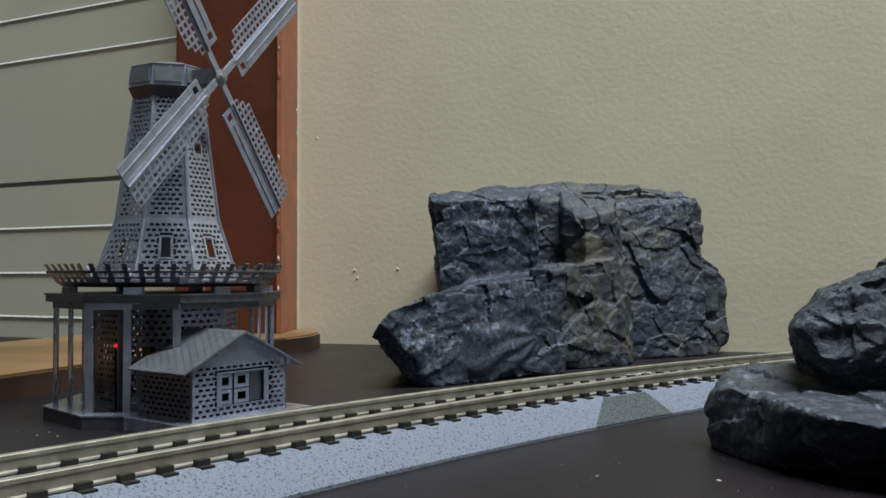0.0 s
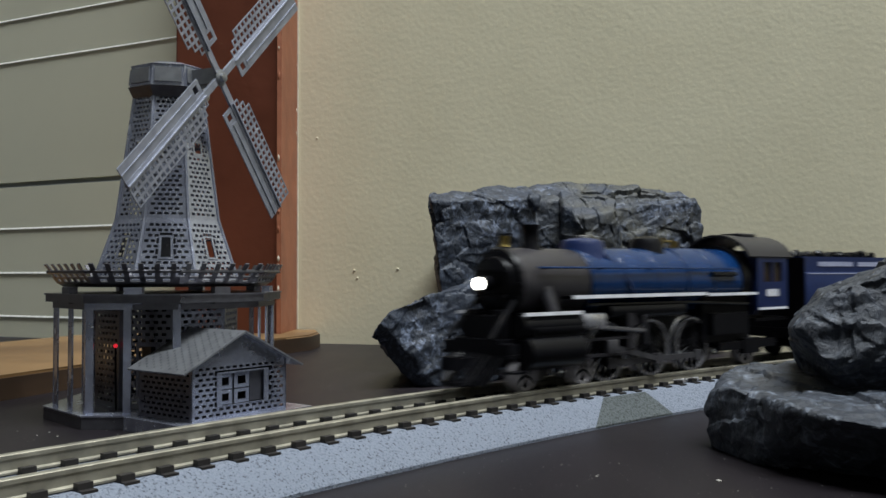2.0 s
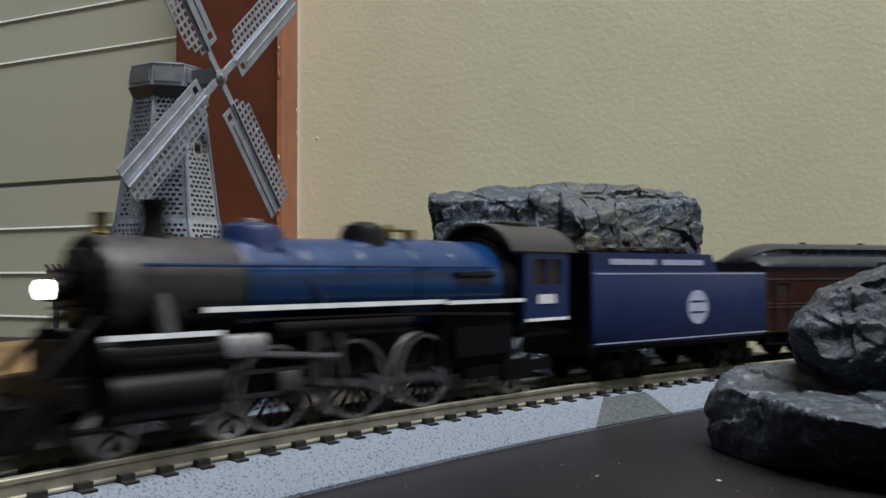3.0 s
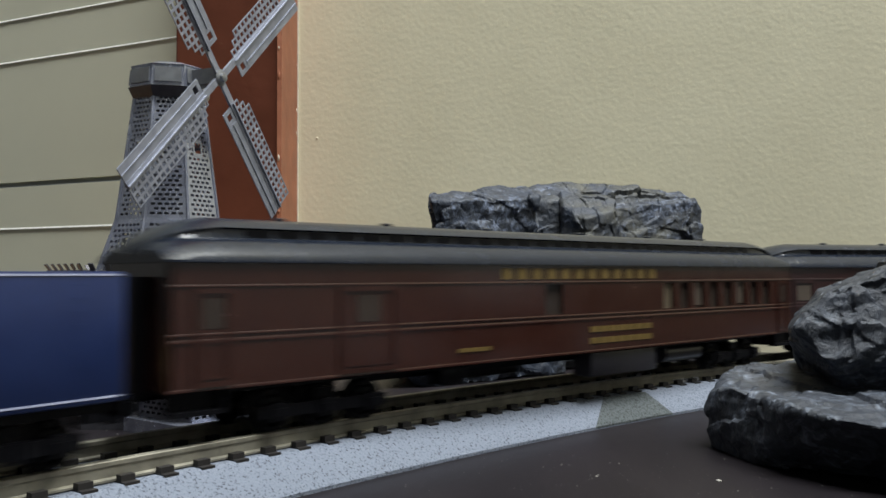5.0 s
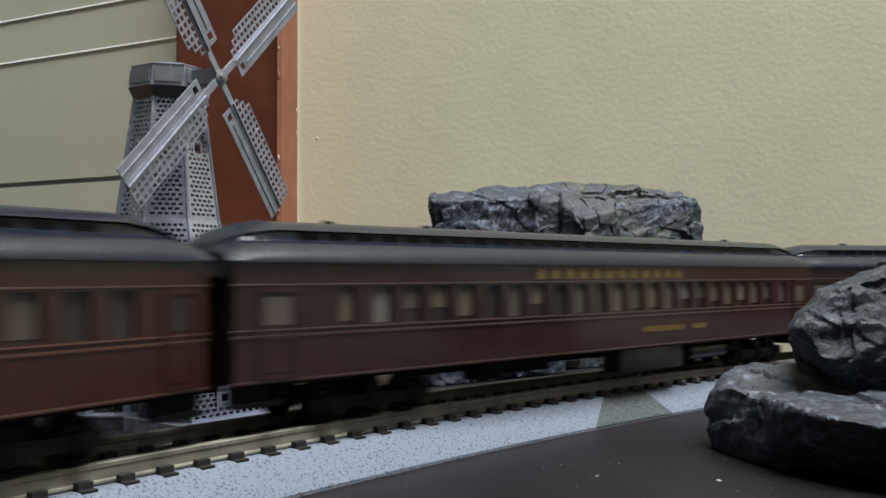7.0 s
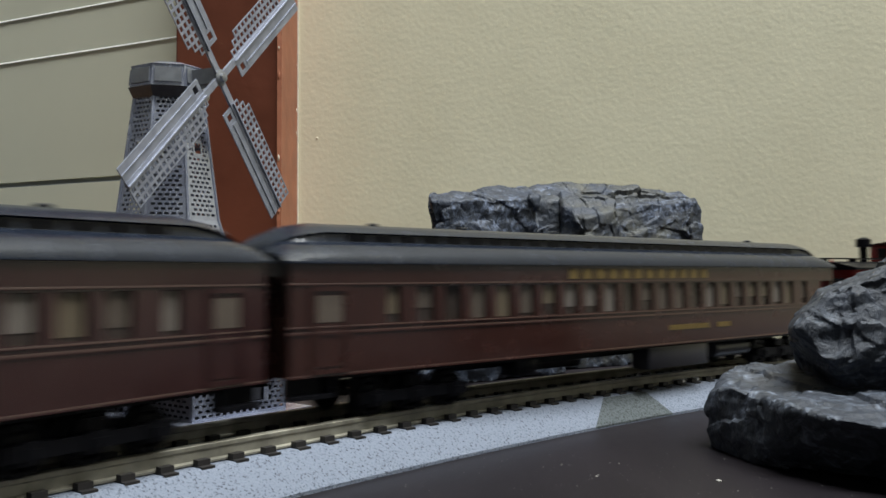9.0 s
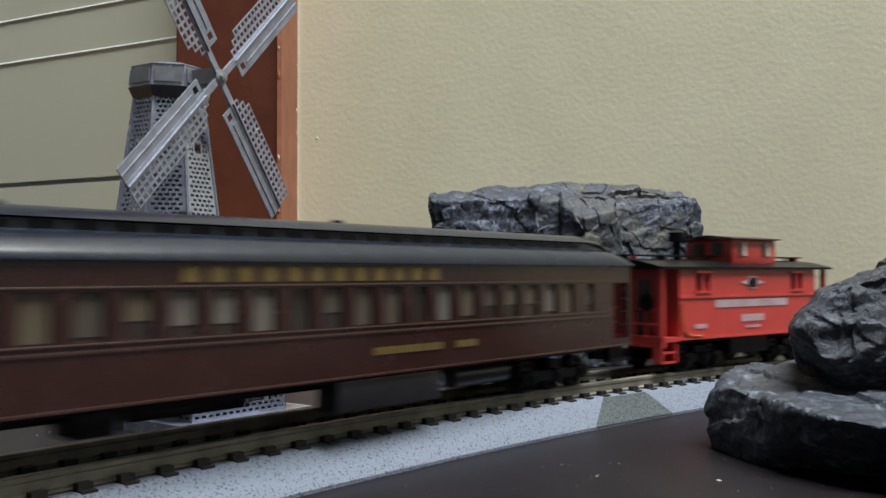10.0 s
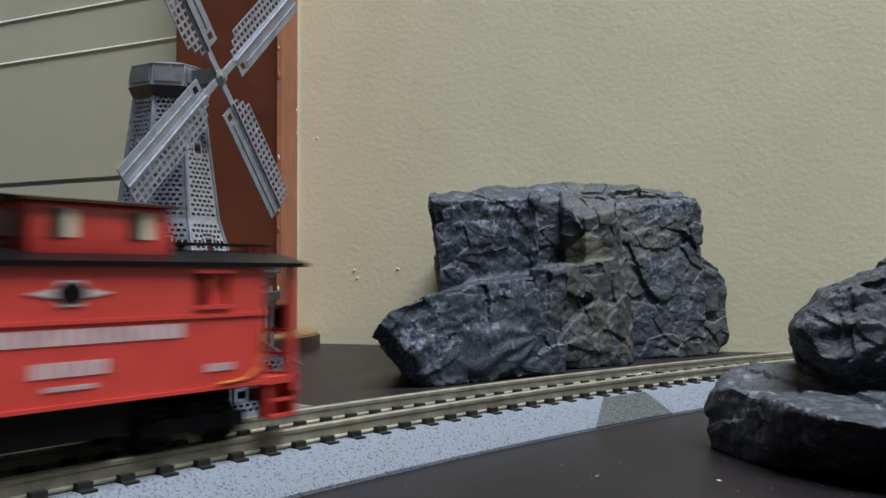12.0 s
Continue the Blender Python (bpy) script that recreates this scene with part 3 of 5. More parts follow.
    lathe(stack, [(1.1, 22.5), (1.1, 27.4), (2.0, 27.6), (2.0, 29.6), (0.8, 30.2)], (8.4, -4.5, 0), seg=12)
    part("smokestack", stack, M_BLACK, t, "black stove chimney")
    for sg in (-1, 1):
        e = sg * 30.8
        part("platform", boxes((*sorted((sg * H, e)), -W, W, 6.5, 7.4), (*sorted((e - sg * 0.9, e)), -W, W, 5.4, 7.6)), M_RED, t)
        for s2 in (-1, 1):
            st = bmesh.new()
            a, b = sorted((sg * (H + 0.6), e))
            y0, y1 = sorted((s2 * 6.8, s2 * 9.1))
            for z in (2.2, 4.2):
                box(st, a, b, y0, y1, z, z + 0.4)
            box(st, a, a + 0.5, y0, y1, 2.2, 6.6)
            box(st, b - 0.5, b, y0, y1, 2.2, 6.6)
            box(st, a, b, *sorted((s2 * 6.8, s2 * 7.3)), 2.2, 6.6)
            part("steps", st, M_RED, t)
            part("corner_post", tubes(((e - sg * 0.7, s2 * 8.6, 7), (e - sg * 0.7, s2 * 8.6, 21.3), 0.7, 8)), M_RED, t)
            arc = [(sg * (H - 0.4), 14.2), (sg * (H - 0.5), 10.6), (sg * (H - 1.2), 8.8), (sg * (H - 2.6), 7.8), (sg * (H - 4.4), 7.5), (sg * (H - 7.0), 7.4)]
            part("grab_iron", tubes(*[((p[0], s2 * 9.55, p[1]), (q[0], s2 * 9.5, q[1]), 0.17, 6) for p, q in zip(arc, arc[1:])]), M_YELLOW, t, "yellow curved handrail")
        rl = bmesh.new()
        for z in (10, 13):
            tube(rl, (e - sg * 0.7, -8.6, z), (e - sg * 0.7, 8.6, z), 0.25, 6)
        for y in (-4.5, -1.5, 1.5, 4.5):
            tube(rl, (e - sg * 0.7, y, 7), (e - sg * 0.7, y, 13 if abs(y) > 2 else 24), 0.25, 6)
        for z in (15, 17, 19, 21, 23):
            tube(rl, (e - sg * 0.7, -1.5, z), (e - sg * 0.7, 1.5, z), 0.2, 5)
        part("end_railing", rl, M_RED, t)
        part("brake_wheel", lathe(bmesh.new(), [(1.7, 0), (1.9, 0.2), (1.7, 0.4)], (e + sg * 0.0, 5.6, 14.5), (sg, 0, 0), 14), M_BLACK, t)
        coupler(t, sg * 30.5, sg)
        truck(t, sg * 16.5, 4.6, 2.7, 2)
    part("underframe", boxes((-26, 26, -2.5, 2.5, 4.4, 6.7), (-7, 7, 3, 8.4, 3.0, 6.6), (-6, 5, -8.4, -3, 3.4, 6.6)), M_BLACK, t)
    em = bmesh.new()
    for sg in (-1, 1):
        y = sg * 9.42
        o = [(-4.6, 18.35), (-1.6, 18.9), (-1.2, 19.7), (1.2, 19.7), (1.6, 18.9), (4.6, 18.35), (1.6, 17.8), (1.2, 17.0), (-1.2, 17.0), (-1.6, 17.8)]
        prism(em, o, *sorted((y - 0.06, y + 0.02)), "y")
    part("emblem", em, M_PINK, t, "pale diamond emblem with a dark oval")
    ov = bmesh.new()
    for sg in (-1, 1):
        y = sg * 9.46
        prism(ov, [(1.7 * math.cos(a * math.tau / 16), 18.35 + 1.15 * math.sin(a * math.tau / 16)) for a in range(16)], *sorted((y - 0.06, y + 0.04)), "y")
    part("emblem_oval", ov, M_BLACK, t)
    letters(t, -13.5, 13.5, 20, 13.1, 14.7, M_PINK, 9.36, "road_lettering", 0.8)
    letters(t, -4.2, 4.2, 5, 9.9, 11.4, M_PINK, 9.36, "number_lettering", 0.8)
    letters(t, -2.8, 2.8, 8, 8.5, 9.0, M_PINK, 9.36, "small_lettering", 0.8)
    letters(t, 16.5, 20.5, 5, 8.9, 9.8, M_PINK, 9.36, "small_lettering", 0.8)
    letters(t, -20.5, -16.5, 5, 8.9, 9.8, M_PINK, 9.36, "small_lettering", 0.8)
    return t


def build_tender():
    t = thing("tender", "navy blue steam engine tender with white round emblem", "tender")
    H, W = 29.5, 9.2
    tank = rbox(-H, H, -W, W, 6.6, 20.6, 0.5)
    part("tank", tank, M_NAVY, t)
    part("coal_bunker", prism(bmesh.new(), [(29.4, 20.3), (29.4, 24.3), (-9.5, 24.3), (-12, 20.3)], -8.2, 8.2, "y"), M_NAVY, t)
    coal = bmesh.new()
    rng = random.Random(5)
    for k in range(120):
        x, y = rng.uniform(-3, 28), rng.uniform(-7, 7)
        r = rng.uniform(0.7, 1.4)
        c = (x, y, 24.2 + rng.uniform(0, 0.8))
        bmesh.ops.create_icosphere(coal, subdivisions=1, radius=r, matrix=Matrix.Translation(c) @ Euler((rng.random() * 3, rng.random() * 3, 0)).to_matrix().to_4x4())
    part("coal_load", coal, M_BLACK, t, "heap of black coal")
    ln = bmesh.new()
    for sg in (-1, 1):
        for z in (20.15,):
            box(ln, -H + 0.8, H - 0.8, *sorted((sg * 9.15, sg * 9.27)), z, z + 0.22)
        box(ln, -H + 0.8, H - 0.8, *sorted((sg * 9.15, sg * 9.27)), 7.2, 7.4)
    part("lining", ln, M_PALEBLUE, t, "thin pale lining")
    bl = bmesh.new()
    for sg in (-1, 1):
        for k in range(15):
            if k != 7:
                box(bl, -6.3 + 2.0 * k, -4.6 + 2.0 * k, *sorted((sg * 8.1, sg * 8.3)), 22.0, 23.1)
    part("bunker_lettering", bl, M_PALEBLUE, t, "plain white bars of lettering")
    em = bmesh.new()
    cut = bmesh.new()
    for sg in (-1, 1):
        tube(em, (-3, sg * 9.1, 13.4), (-3, sg * 9.27, 13.4), 3.5, 28)
        for z in (12.2, 14.4):
            box(cut, -5.6, -0.4, *sorted((sg * 9.2, sg * 9.31)), z, z + 0.35)
    part("round_emblem", em, M_PALEBLUE, t, "pale round emblem")
    part("emblem_bars", cut, M_NAVY, t)
    # Black sheet added over the front: shade from the cab overhang as colour.
    part("front_shade_plate", boxes((H - 0.1, H + 0.25, -8.9, 8.9, 6.6, 24.0)), M_BLACK, t)
    part("frame", boxes((-H, H, -8.2, 8.2, 5.6, 6.7), (-H - 0.6, -H, -9, 9, 4.8, 7.2), (H, H + 0.6, -9, 9, 4.8, 7.2)), M_BLACK, t)
    rv = bmesh.new()
    for sg in (-1, 1):
        for k in range(4):
            x = -24 + 16 * k
            for j in range(9):
                tube(rv, (x, sg * 9.15, 8 + 1.4 * j), (x, sg * 9.3, 8 + 1.4 * j), 0.16, 5)
    part("rivets", rv, M_NAVY, t)
    for x in (-18, 18):
        truck(t, x, 4.8, 2.6, 2)
    coupler(t, -H, -1)
    return t


def build_engine():
    """x = 41 - distance behind the headlight."""
    t = thing("steam_engine", "blue and black model steam locomotive with a lit headlight", "locomotive")
    X = lambda d: 41 - d
    CZ = 18.6
    bm = lathe(bmesh.new(), [(6.25, 0), (6.45, 0.5), (6.45, 18.2)], (X(23), 0, CZ), (1, 0, 0), 32)
    part("smokebox", bm, M_SMOKEBOX, t, "graphite grey smokebox")
    bm = lathe(bmesh.new(), [(7.35, 0), (7.35, 18), (7.2, 20), (6.6, 50)], (X(73), 0, CZ - 0.1), (1, 0, 0), 36)
    part("boiler", bm, M_BLUE, t, "glossy blue boiler")
    for d in (23.2, 33, 43, 53, 62):
        bands = bmesh.new()
        r = 6.62 + (d - 23) / 27 * 0.55 if d < 50 else 7.4
        lathe(bands, [(r, -0.35), (r + 0.05, -0.25), (r + 0.05, 0.25), (r, 0.35)], (X(d), 0, CZ - 0.1), (1, 0, 0), 36)
        part("boiler_band", bands, M_BLUE, t)
    part("firebox", prism(bmesh.new(), [(-6.9, 5.5), (-7.1, 16), (7.1, 16), (6.9, 5.5)], X(76), X(58)), M_BLACK, t)
    bm = lathe(bmesh.new(), [(6.5, 0), (6.2, 0.7), (4.9, 1.0), (4.6, 1.5), (2.6, 2.0), (0.3, 2.3)], (X(5), 0, CZ), (1, 0, 0), 30)
    door = part("smokebox_front", bm, M_BLACK, t, "black riveted smokebox door")
    hd = bmesh.new()
    for k in range(14):
        a = math.tau * k / 14
        tube(hd, (X(4.6), 5.6 * math.cos(a), CZ + 5.6 * math.sin(a)), (X(3.9), 5.6 * math.cos(a), CZ + 5.6 * math.sin(a)), 0.28, 6)
    box(hd, X(4), X(2.4), -3.8, 3.8, CZ - 2.4, CZ - 2.0)
    box(hd, X(4), X(2.4), -3.8, 3.8, CZ + 2.0, CZ + 2.4)
    part("door_bolts", hd, M_BLACK, door)
    hl = part("headlight", lathe(bmesh.new(), [(1.1, 0), (1.35, 0.4), (1.35, 2.4), (1.15, 2.4)], (X(2.6), 0, CZ), (1, 0, 0), 18), M_BLACK, t)
    part("lens", lathe(bmesh.new(), [(1.12, 0), (1.05, 0.4), (0.6, 0.7), (0.1, 0.8)], (X(0.2), 0, CZ), (1, 0, 0), 16), M_LAMP, hl, "glowing white headlight lens")
    part("bell", lathe(bmesh.new(), [(0.2, 2.2), (0.7, 2.0), (0.9, 0.8), (1.3, 0.1), (1.2, 0)], (X(6.5), 0, CZ + 6.5), seg=14), M_BRASS, t)
    part("bell_bracket", boxes((X(6.8), X(6.2), -1.5, -1.2, CZ + 6.2, CZ + 9), (X(6.8), X(6.2), 1.2, 1.5, CZ + 6.2, CZ + 9), (X(6.8), X(6.2), -1.5, 1.5, CZ + 8.7, CZ + 9)), M_BLACK, t)
    part("chimney", lathe(bmesh.new(), [(2.3, 0), (1.75, 1.2), (1.65, 3.6), (1.95, 4.5), (1.95, 4.9), (1.5, 4.9), (1.4, 3.0)], (X(13.2), 0, CZ + 5.9), seg=22), M_BLACK, t, "black flared chimney")
    part("sand_dome", lathe(bmesh.new(), [(5.0, -1.4), (4.4, 0.2), (4.3, 1.6), (3.9, 2.4), (2.4, 2.9), (0.2, 3.05)], (X(27.5), 0, CZ + 5.7), seg=24), M_NAVY, t, "dark blue sand dome")
    part("dome_lid", lathe(bmesh.new(), [(1.2, 0), (1.2, 0.5), (0.3, 0.7)], (X(27.5), 0, CZ + 8.6), seg=14), M_METAL, t)
    part("steam_dome", lathe(bmesh.new(), [(4.4, -1.4), (3.7, 0.2), (3.5, 1.6), (2.9, 2.7), (1.4, 3.3), (0.2, 3.4)], (X(48), 0, CZ + 6.3), seg=24), M_BLACK, t, "black steam dome")
    part("whistle", tubes(((X(53), 0.5, CZ + 7), (X(53), 0.5, CZ + 9.4), 0.45, 8), ((X(51.5), 0.5, CZ + 8.6), (X(56), 0.5, CZ + 8.6), 0.3, 8)), M_BRASS, t, "brass whistle")
    part("safety_valve", tubes(((X(57), 0, CZ + 7), (X(57), 0, CZ + 8.8), 0.5, 8), ((X(58.6), 0, CZ + 7), (X(58.6), 0, CZ + 8.8), 0.5, 8)), M_BRASS, t)
    for sg in (-1, 1):
        y0, y1 = sorted((sg * 5.5, sg * 8.6))
        rb = part("running_board", boxes((X(57), X(15), y0, y1, 15.7, 16.3), (X(76.8), X(57.6), y0, y1, 15.5, 16.1)), M_BLACK, t)
        part("white_edge", boxes((X(57), X(15), *sorted((sg * 8.55, sg * 8.75)), 15.75, 16.4), (X(76.8), X(57.6), *sorted((sg * 8.55, sg * 8.75)), 15.55, 16.15)), M_WHITE, rb, "white running board edge")
        part("handrail", tubes(((X(70), sg * 7.6, CZ + 2.8), (X(8), sg * 6.9, CZ + 2.8), 0.22, 6), *[((X(d), sg * 6.0, CZ + 2.6), (X(d), sg * 7.5, CZ + 2.8), 0.22, 5) for d in (10, 25, 40, 55, 68)]), M_BLUE, t)
        part("air_tank", tubes(((X(50), sg * 7.0, 13.2), (X(26), sg * 7.0, 13.2), 1.5, 14)), M_BLACK, t)
        part("injector_pipe", tubes(((X(74), sg * 8.0, 13.6), (X(52), sg * 8.0, 14.4), 0.3, 6), ((X(52), sg * 8.0, 14.4), (X(20), sg * 8.0, 14.6), 0.3, 6), ((X(70), sg * 7.6, CZ + 1.6), (X(61), sg * 7.6, CZ + 1.6), 0.5, 6)), M_BLACK, t)
        part("sand_pipe", tubes(((X(29), sg * 4.5, CZ + 5.4), (X(33), sg * 7.1, CZ), 0.25, 5), ((X(33), sg * 7.1, CZ), (X(35), sg * 7.2, 15.4), 0.25, 5)), M_NAVY, t)
        cy = bmesh.new()
        tube(cy, (X(17.5), sg * 7.0, 6.6), (X(3.5), sg * 7.0, 6.6), 3.0, 20)
        tube(cy, (X(18.2), sg * 6.9, 11.2), (X(2.8), sg * 6.9, 11.2), 2.0, 18)
        box(cy, X(16.5), X(4.5), *sorted((sg * 3, sg * 8.6)), 6.6, 13.4)
        cyl = part("cylinder", cy, M_BLACK, t)
        part("steam_pipe", tubes(((X(11), sg * 5.4, CZ - 1), (X(11), sg * 7.4, 13.2), 1.3, 12)), M_GRAPH, t)
        part("bright_strip", boxes((X(17.5), X(2.6), *sorted((sg * 8.5, sg * 8.75)), 13.0, 13.6)), M_WHITE, cyl, "white cylinder edge strip")
        part("valve_cover", tubes(((X(18.6), sg * 7.2, 10.6), (X(5.0), sg * 7.2, 10.6), 1.75, 16)), M_BLACK, cyl)
        part("gland_block", rbox(*sorted((X(24.0), X(17.6))), *sorted((sg * 6.6, sg * 9.0)), 10.0, 13.0, 0.6), M_METAL, t, "bright steel valve gland")
        part("guide_bar", boxes((X(31), X(17.5), *sorted((sg * 7.0, sg * 8.2)), 7.9, 8.4), (X(31), X(17.5), *sorted((sg * 7.0, sg * 8.2)), 4.9, 5.4)), M_GRAPH, t)
        part("gear_bracket", boxes((X(33), X(31), *sorted((sg * 6.4, sg * 8.4)), 6.0, 13.5), (X(38), X(33), *sorted((sg * 6.8, sg * 7.8)), 10.5, 13.0)), M_GRAPH, t)
        part("radius_rod", tubes(((X(20), sg * 8.2, 10.6), (X(36), sg * 8.2, 9.2), 0.45, 6), ((X(36), sg * 8.2, 12.2), (X(37), sg * 8.2, 6.5), 0.5, 6)), M_ROD, t)
        part("trailing_frame", boxes((X(86), X(63), *sorted((sg * 6.6, sg * 7.8)), 3.6, 5.4), (X(79), X(72), *sorted((sg * 6.6, sg * 8.2)), 2.6, 5.9)), M_BLACK, t)
        part("ash_pan", boxes((X(74), X(60), *sorted((sg * 5.4, sg * 8.2)), 7.2, 11.8)), M_BLACK, t)
        part("pilot_step", boxes((X(3), X(-1), *sorted((sg * 7.2, sg * 9.2)), 3.4, 3.8), (X(3), X(2.6), *sorted((sg * 7.2, sg * 9.2)), 3.4, 9.0), (X(1), X(-1.5), *sorted((sg * 8.3, sg * 8.8)), 6, 6.6)), M_BLACK, t)
        part("stay_rod", tubes(((X(4), sg * 4.8, CZ - 3), (X(-2.5), sg * 5.6, 9.2), 0.45, 6)), M_BLACK, t)
        # cab
        y0, y1 = sorted((sg * 7.9, sg * 8.7))
        a, b = X(90.0), X(77.0)
        cab = part("cab_side", boxes((a, b, y0, y1, 12.0, 18.4), (a, b, y0, y1, 22.9, 24.6), (a, a + 2.2, y0, y1, 18.4, 22.9), (b - 2.6, b, y0, y1, 18.4, 22.9),
                                     ((a + b) / 2 - 0.3, (a + b) / 2 + 0.3, y0, y1, 18.4, 22.9)), M_NAVY, t)
        part("cab_window", boxes((a + 2.2, b - 2.6, *sorted((sg * 8.0, sg * 8.2)), 18.4, 22.9)), M_WIN, cab)
        part("cab_lining", boxes((a + 0.4, b - 0.4, *sorted((sg * 8.6, sg * 8.82)), 12.1, 12.6)), M_WHITE, cab, "white line along the cab foot")
        nb = bmesh.new()
        for k in range(4):
            box(nb, a + 4.2 + 1.3 * k, a + 5.2 + 1.3 * k, *sorted((sg * 8.6, sg * 8.82)), 15.1, 16.7)
        part("cab_lettering", nb, M_WHITE, cab, "plain white bars of lettering")
    part("cab_front", boxes((X(77.8), X(77), -7.9, 7.9, 11, 25.5)), M_NAVY, t)
    part("backhead", boxes((X(84), X(77.8), -6, 6, 10, 22)), M_BLACK, t)
    part("cab_floor", boxes((X(91), X(77), -8, 8, 9.5, 10.2)), M_BLACK, t)
    arc = [(9.3 * math.cos(math.pi * (0.09 + 0.82 * k / 16)), 22.2 + 7.0 * math.sin(math.pi * (0.09 + 0.82 * k / 16))) for k in range(17)]
    inner = [(y * 0.94, z - 0.45) for y, z in reversed(arc)]
    part("cab_roof", prism(bmesh.new(), arc + inner, X(92.5), X(73.5)), M_GRAPH, t, "dark grey curved cab roof")
    part("roof_hatch", rbox(X(87), X(80), -2.6, 2.6, 28.9, 29.7, 0.3), M_GRAPH, t)
    part("turret_cover", lathe(bmesh.new(), [(7.6, 0), (7.9, 1), (7.6, 3.5)], (X(76.5), 0, CZ + 0.4), (1, 0, 0), 30), M_BLACK, t)
    # pilot
    cow = part("cowcatcher", boxes((X(0.5), X(-0.8), -7.6, 7.6, 6.0, 6.8)), M_BLACK, t, "black slatted cowcatcher")
    for k in range(13):
        y = -7.2 + 1.2 * k
        part("bar", tubes(((X(-0.5), y, 6.6), (X(-7.5 + abs(y) * 0.55), y * 0.75, 1.4), 0.36, 5)), M_BLACK, cow)
    part("pilot_beam", boxes((X(1.2), X(-1.0), -8.6, 8.6, 6.2, 8.4), (X(6), X(-1), -6, 6, 8.3, 9.0), (X(-2), X(-7.2), -2.4, 2.4, 1.2, 2.0)), M_BLACK, t)
    part("front_coupler", boxes((X(-1), X(-6.5), -0.9, 0.9, 4.2, 5.8), (X(-5), X(-7.5), -1.7, 1.5, 3.9, 6.2)), M_BLACK, t)
    part("air_pump", tubes(((X(2), 3.4, 8.9), (X(2), 3.4, 14), 1.5, 12), ((X(2), -3.4, 8.9), (X(2), -3.4, 14), 1.5, 12)), M_BLACK, t)
    part("main_frame", boxes((X(80), X(0), -3.6, 3.6, 4.0, 13.0), (X(66), X(20), -4.6, 4.6, 7.0, 12)), M_BLACK, t)
    for d in (5.0, 20.0):
        wheelset(t, X(d), 2.75, "pilot_wheelset", spoked=True)
    wheelset(t, X(75.5), 3.4, "trailing_wheelset", spoked=True)
    for d in (27.0, 41.0, 55.0):
        r = 5.6
        w = bmesh.new()
        for sg in (-1, 1):
            y = sg * 5.4
            lathe(w, [(r - 0.5, -0.9), (r, -0.9), (r, 0.5), (r + 0.4, 0.7), (r + 0.4, 1.0), (r - 0.5, 1.0), (r - 0.5, -0.9)], (0, y, 0), (0, -sg, 0), 36, False)
        tube(w, (0, -5.5, 0), (0, 5.5, 0), 0.8, 10)
        ob = part("driving_wheel", w, M_METAL, t, "bright rimmed spoked driving wheel", (X(d), 0, r))
        sp = bmesh.new()
        for sg in (-1, 1):
            for k in range(14):
                a = math.tau * k / 14
                tube(sp, (0.7 * math.cos(a), sg * 6.0, 0.7 * math.sin(a)), ((r - 0.6) * math.cos(a), sg * 5.8, (r - 0.6) * math.sin(a)), 0.26, 5)
            tube(sp, (0, sg * 5.4, 0), (0, sg * 6.6, 0), 1.2, 12)
            tube(sp, (2.4 * math.cos(0 if sg > 0 else 1.57), sg * 5.5, 2.4 * math.sin(0 if sg > 0 else 1.57)), (2.4 * math.cos(0 if sg > 0 else 1.57), sg * 7.2, 2.4 * math.sin(0 if sg > 0 else 1.57)), 0.8, 10)
            prism(sp, [((r - 0.72) * math.cos(math.pi + (0 if sg > 0 else 1.57) + a), (r - 0.7) * math.sin(math.pi + (0 if sg > 0 else 1.57) + a)) for a in (-0.7, -0.35, 0, 0.35, 0.7)], *sorted((sg * 5.6, sg * 6.2)), "y")
        part("spokes", sp, M_BLACK, ob)
        WHEELS.append((ob, X(d), r))
    for sg in (-1, 1):
        rod = part("coupling_rod", boxes((-14.6, 14.6, *sorted((sg * 6.7, sg * 7.2)), -0.55, 0.55), (-15.2, -12.8, *sorted((sg * 6.65, sg * 7.3)), -1.0, 1.0), (12.8, 15.2, *sorted((sg * 6.65, sg * 7.3)), -1.0, 1.0),
                                         (-1.3, 1.3, *sorted((sg * 6.65, sg * 7.3)), -1.1, 1.1)), M_ROD, t, "oily steel coupling rod", (X(41), 0, 5.6))
        main = part("main_rod", boxes((0, 16, *sorted((sg * 7.3, sg * 7.8)), -0.5, 0.5), (-1.1, 1.2, *sorted((sg * 7.25, sg * 7.9)), -1.0, 1.0)), M_ROD, t, "oily steel main rod", (X(41), 0, 5.6))
        ch = part("crosshead", rbox(-1.6, 1.6, *sorted((sg * 7.0, sg * 8.5)), -1.3, 1.3, 0.25), M_ROD, t, "dark steel crosshead", (X(26), 0, 6.6))
        DRIVERS.append((rod, main, ch, 0.0 if sg > 0 else 1.57))
    return t


ENGINE = build_engine()
TENDER = build_tender()
COACH_WINDOWS = [(66.5 - 7.0, 2.6)] + [(53.5 - 5.45 * k, 3.5) for k in range(21)] + [(-62.5, 2.6)]
COMBINE = build_coach("combine_carriage", "tuscan red baggage and passenger carriage with gold lettering", M_MAROON,
                      [(8.5, 4.6)] + [(-26.0 - 5.6 * k, 3.6) for k in range(8)], [(48, 10), (71.5, 5), (-73, 5)], 3,
                      [(-20, -1, 7, 10.0, 11.0), (-20, -1, 7, 8.0, 9.0), (24, 31, 6, 8.4, 9.0)], 0.45)
COACH_A = build_coach("passenger_carriage", "dark maroon passenger carriage with a row of windows", M_MAROON2, COACH_WINDOWS, [(70.5, 6), (-70.5, 6)], 8, [(-22, -8, 8, 9.3, 10.3), (-30, -25, 3, 9.3, 10.3)])
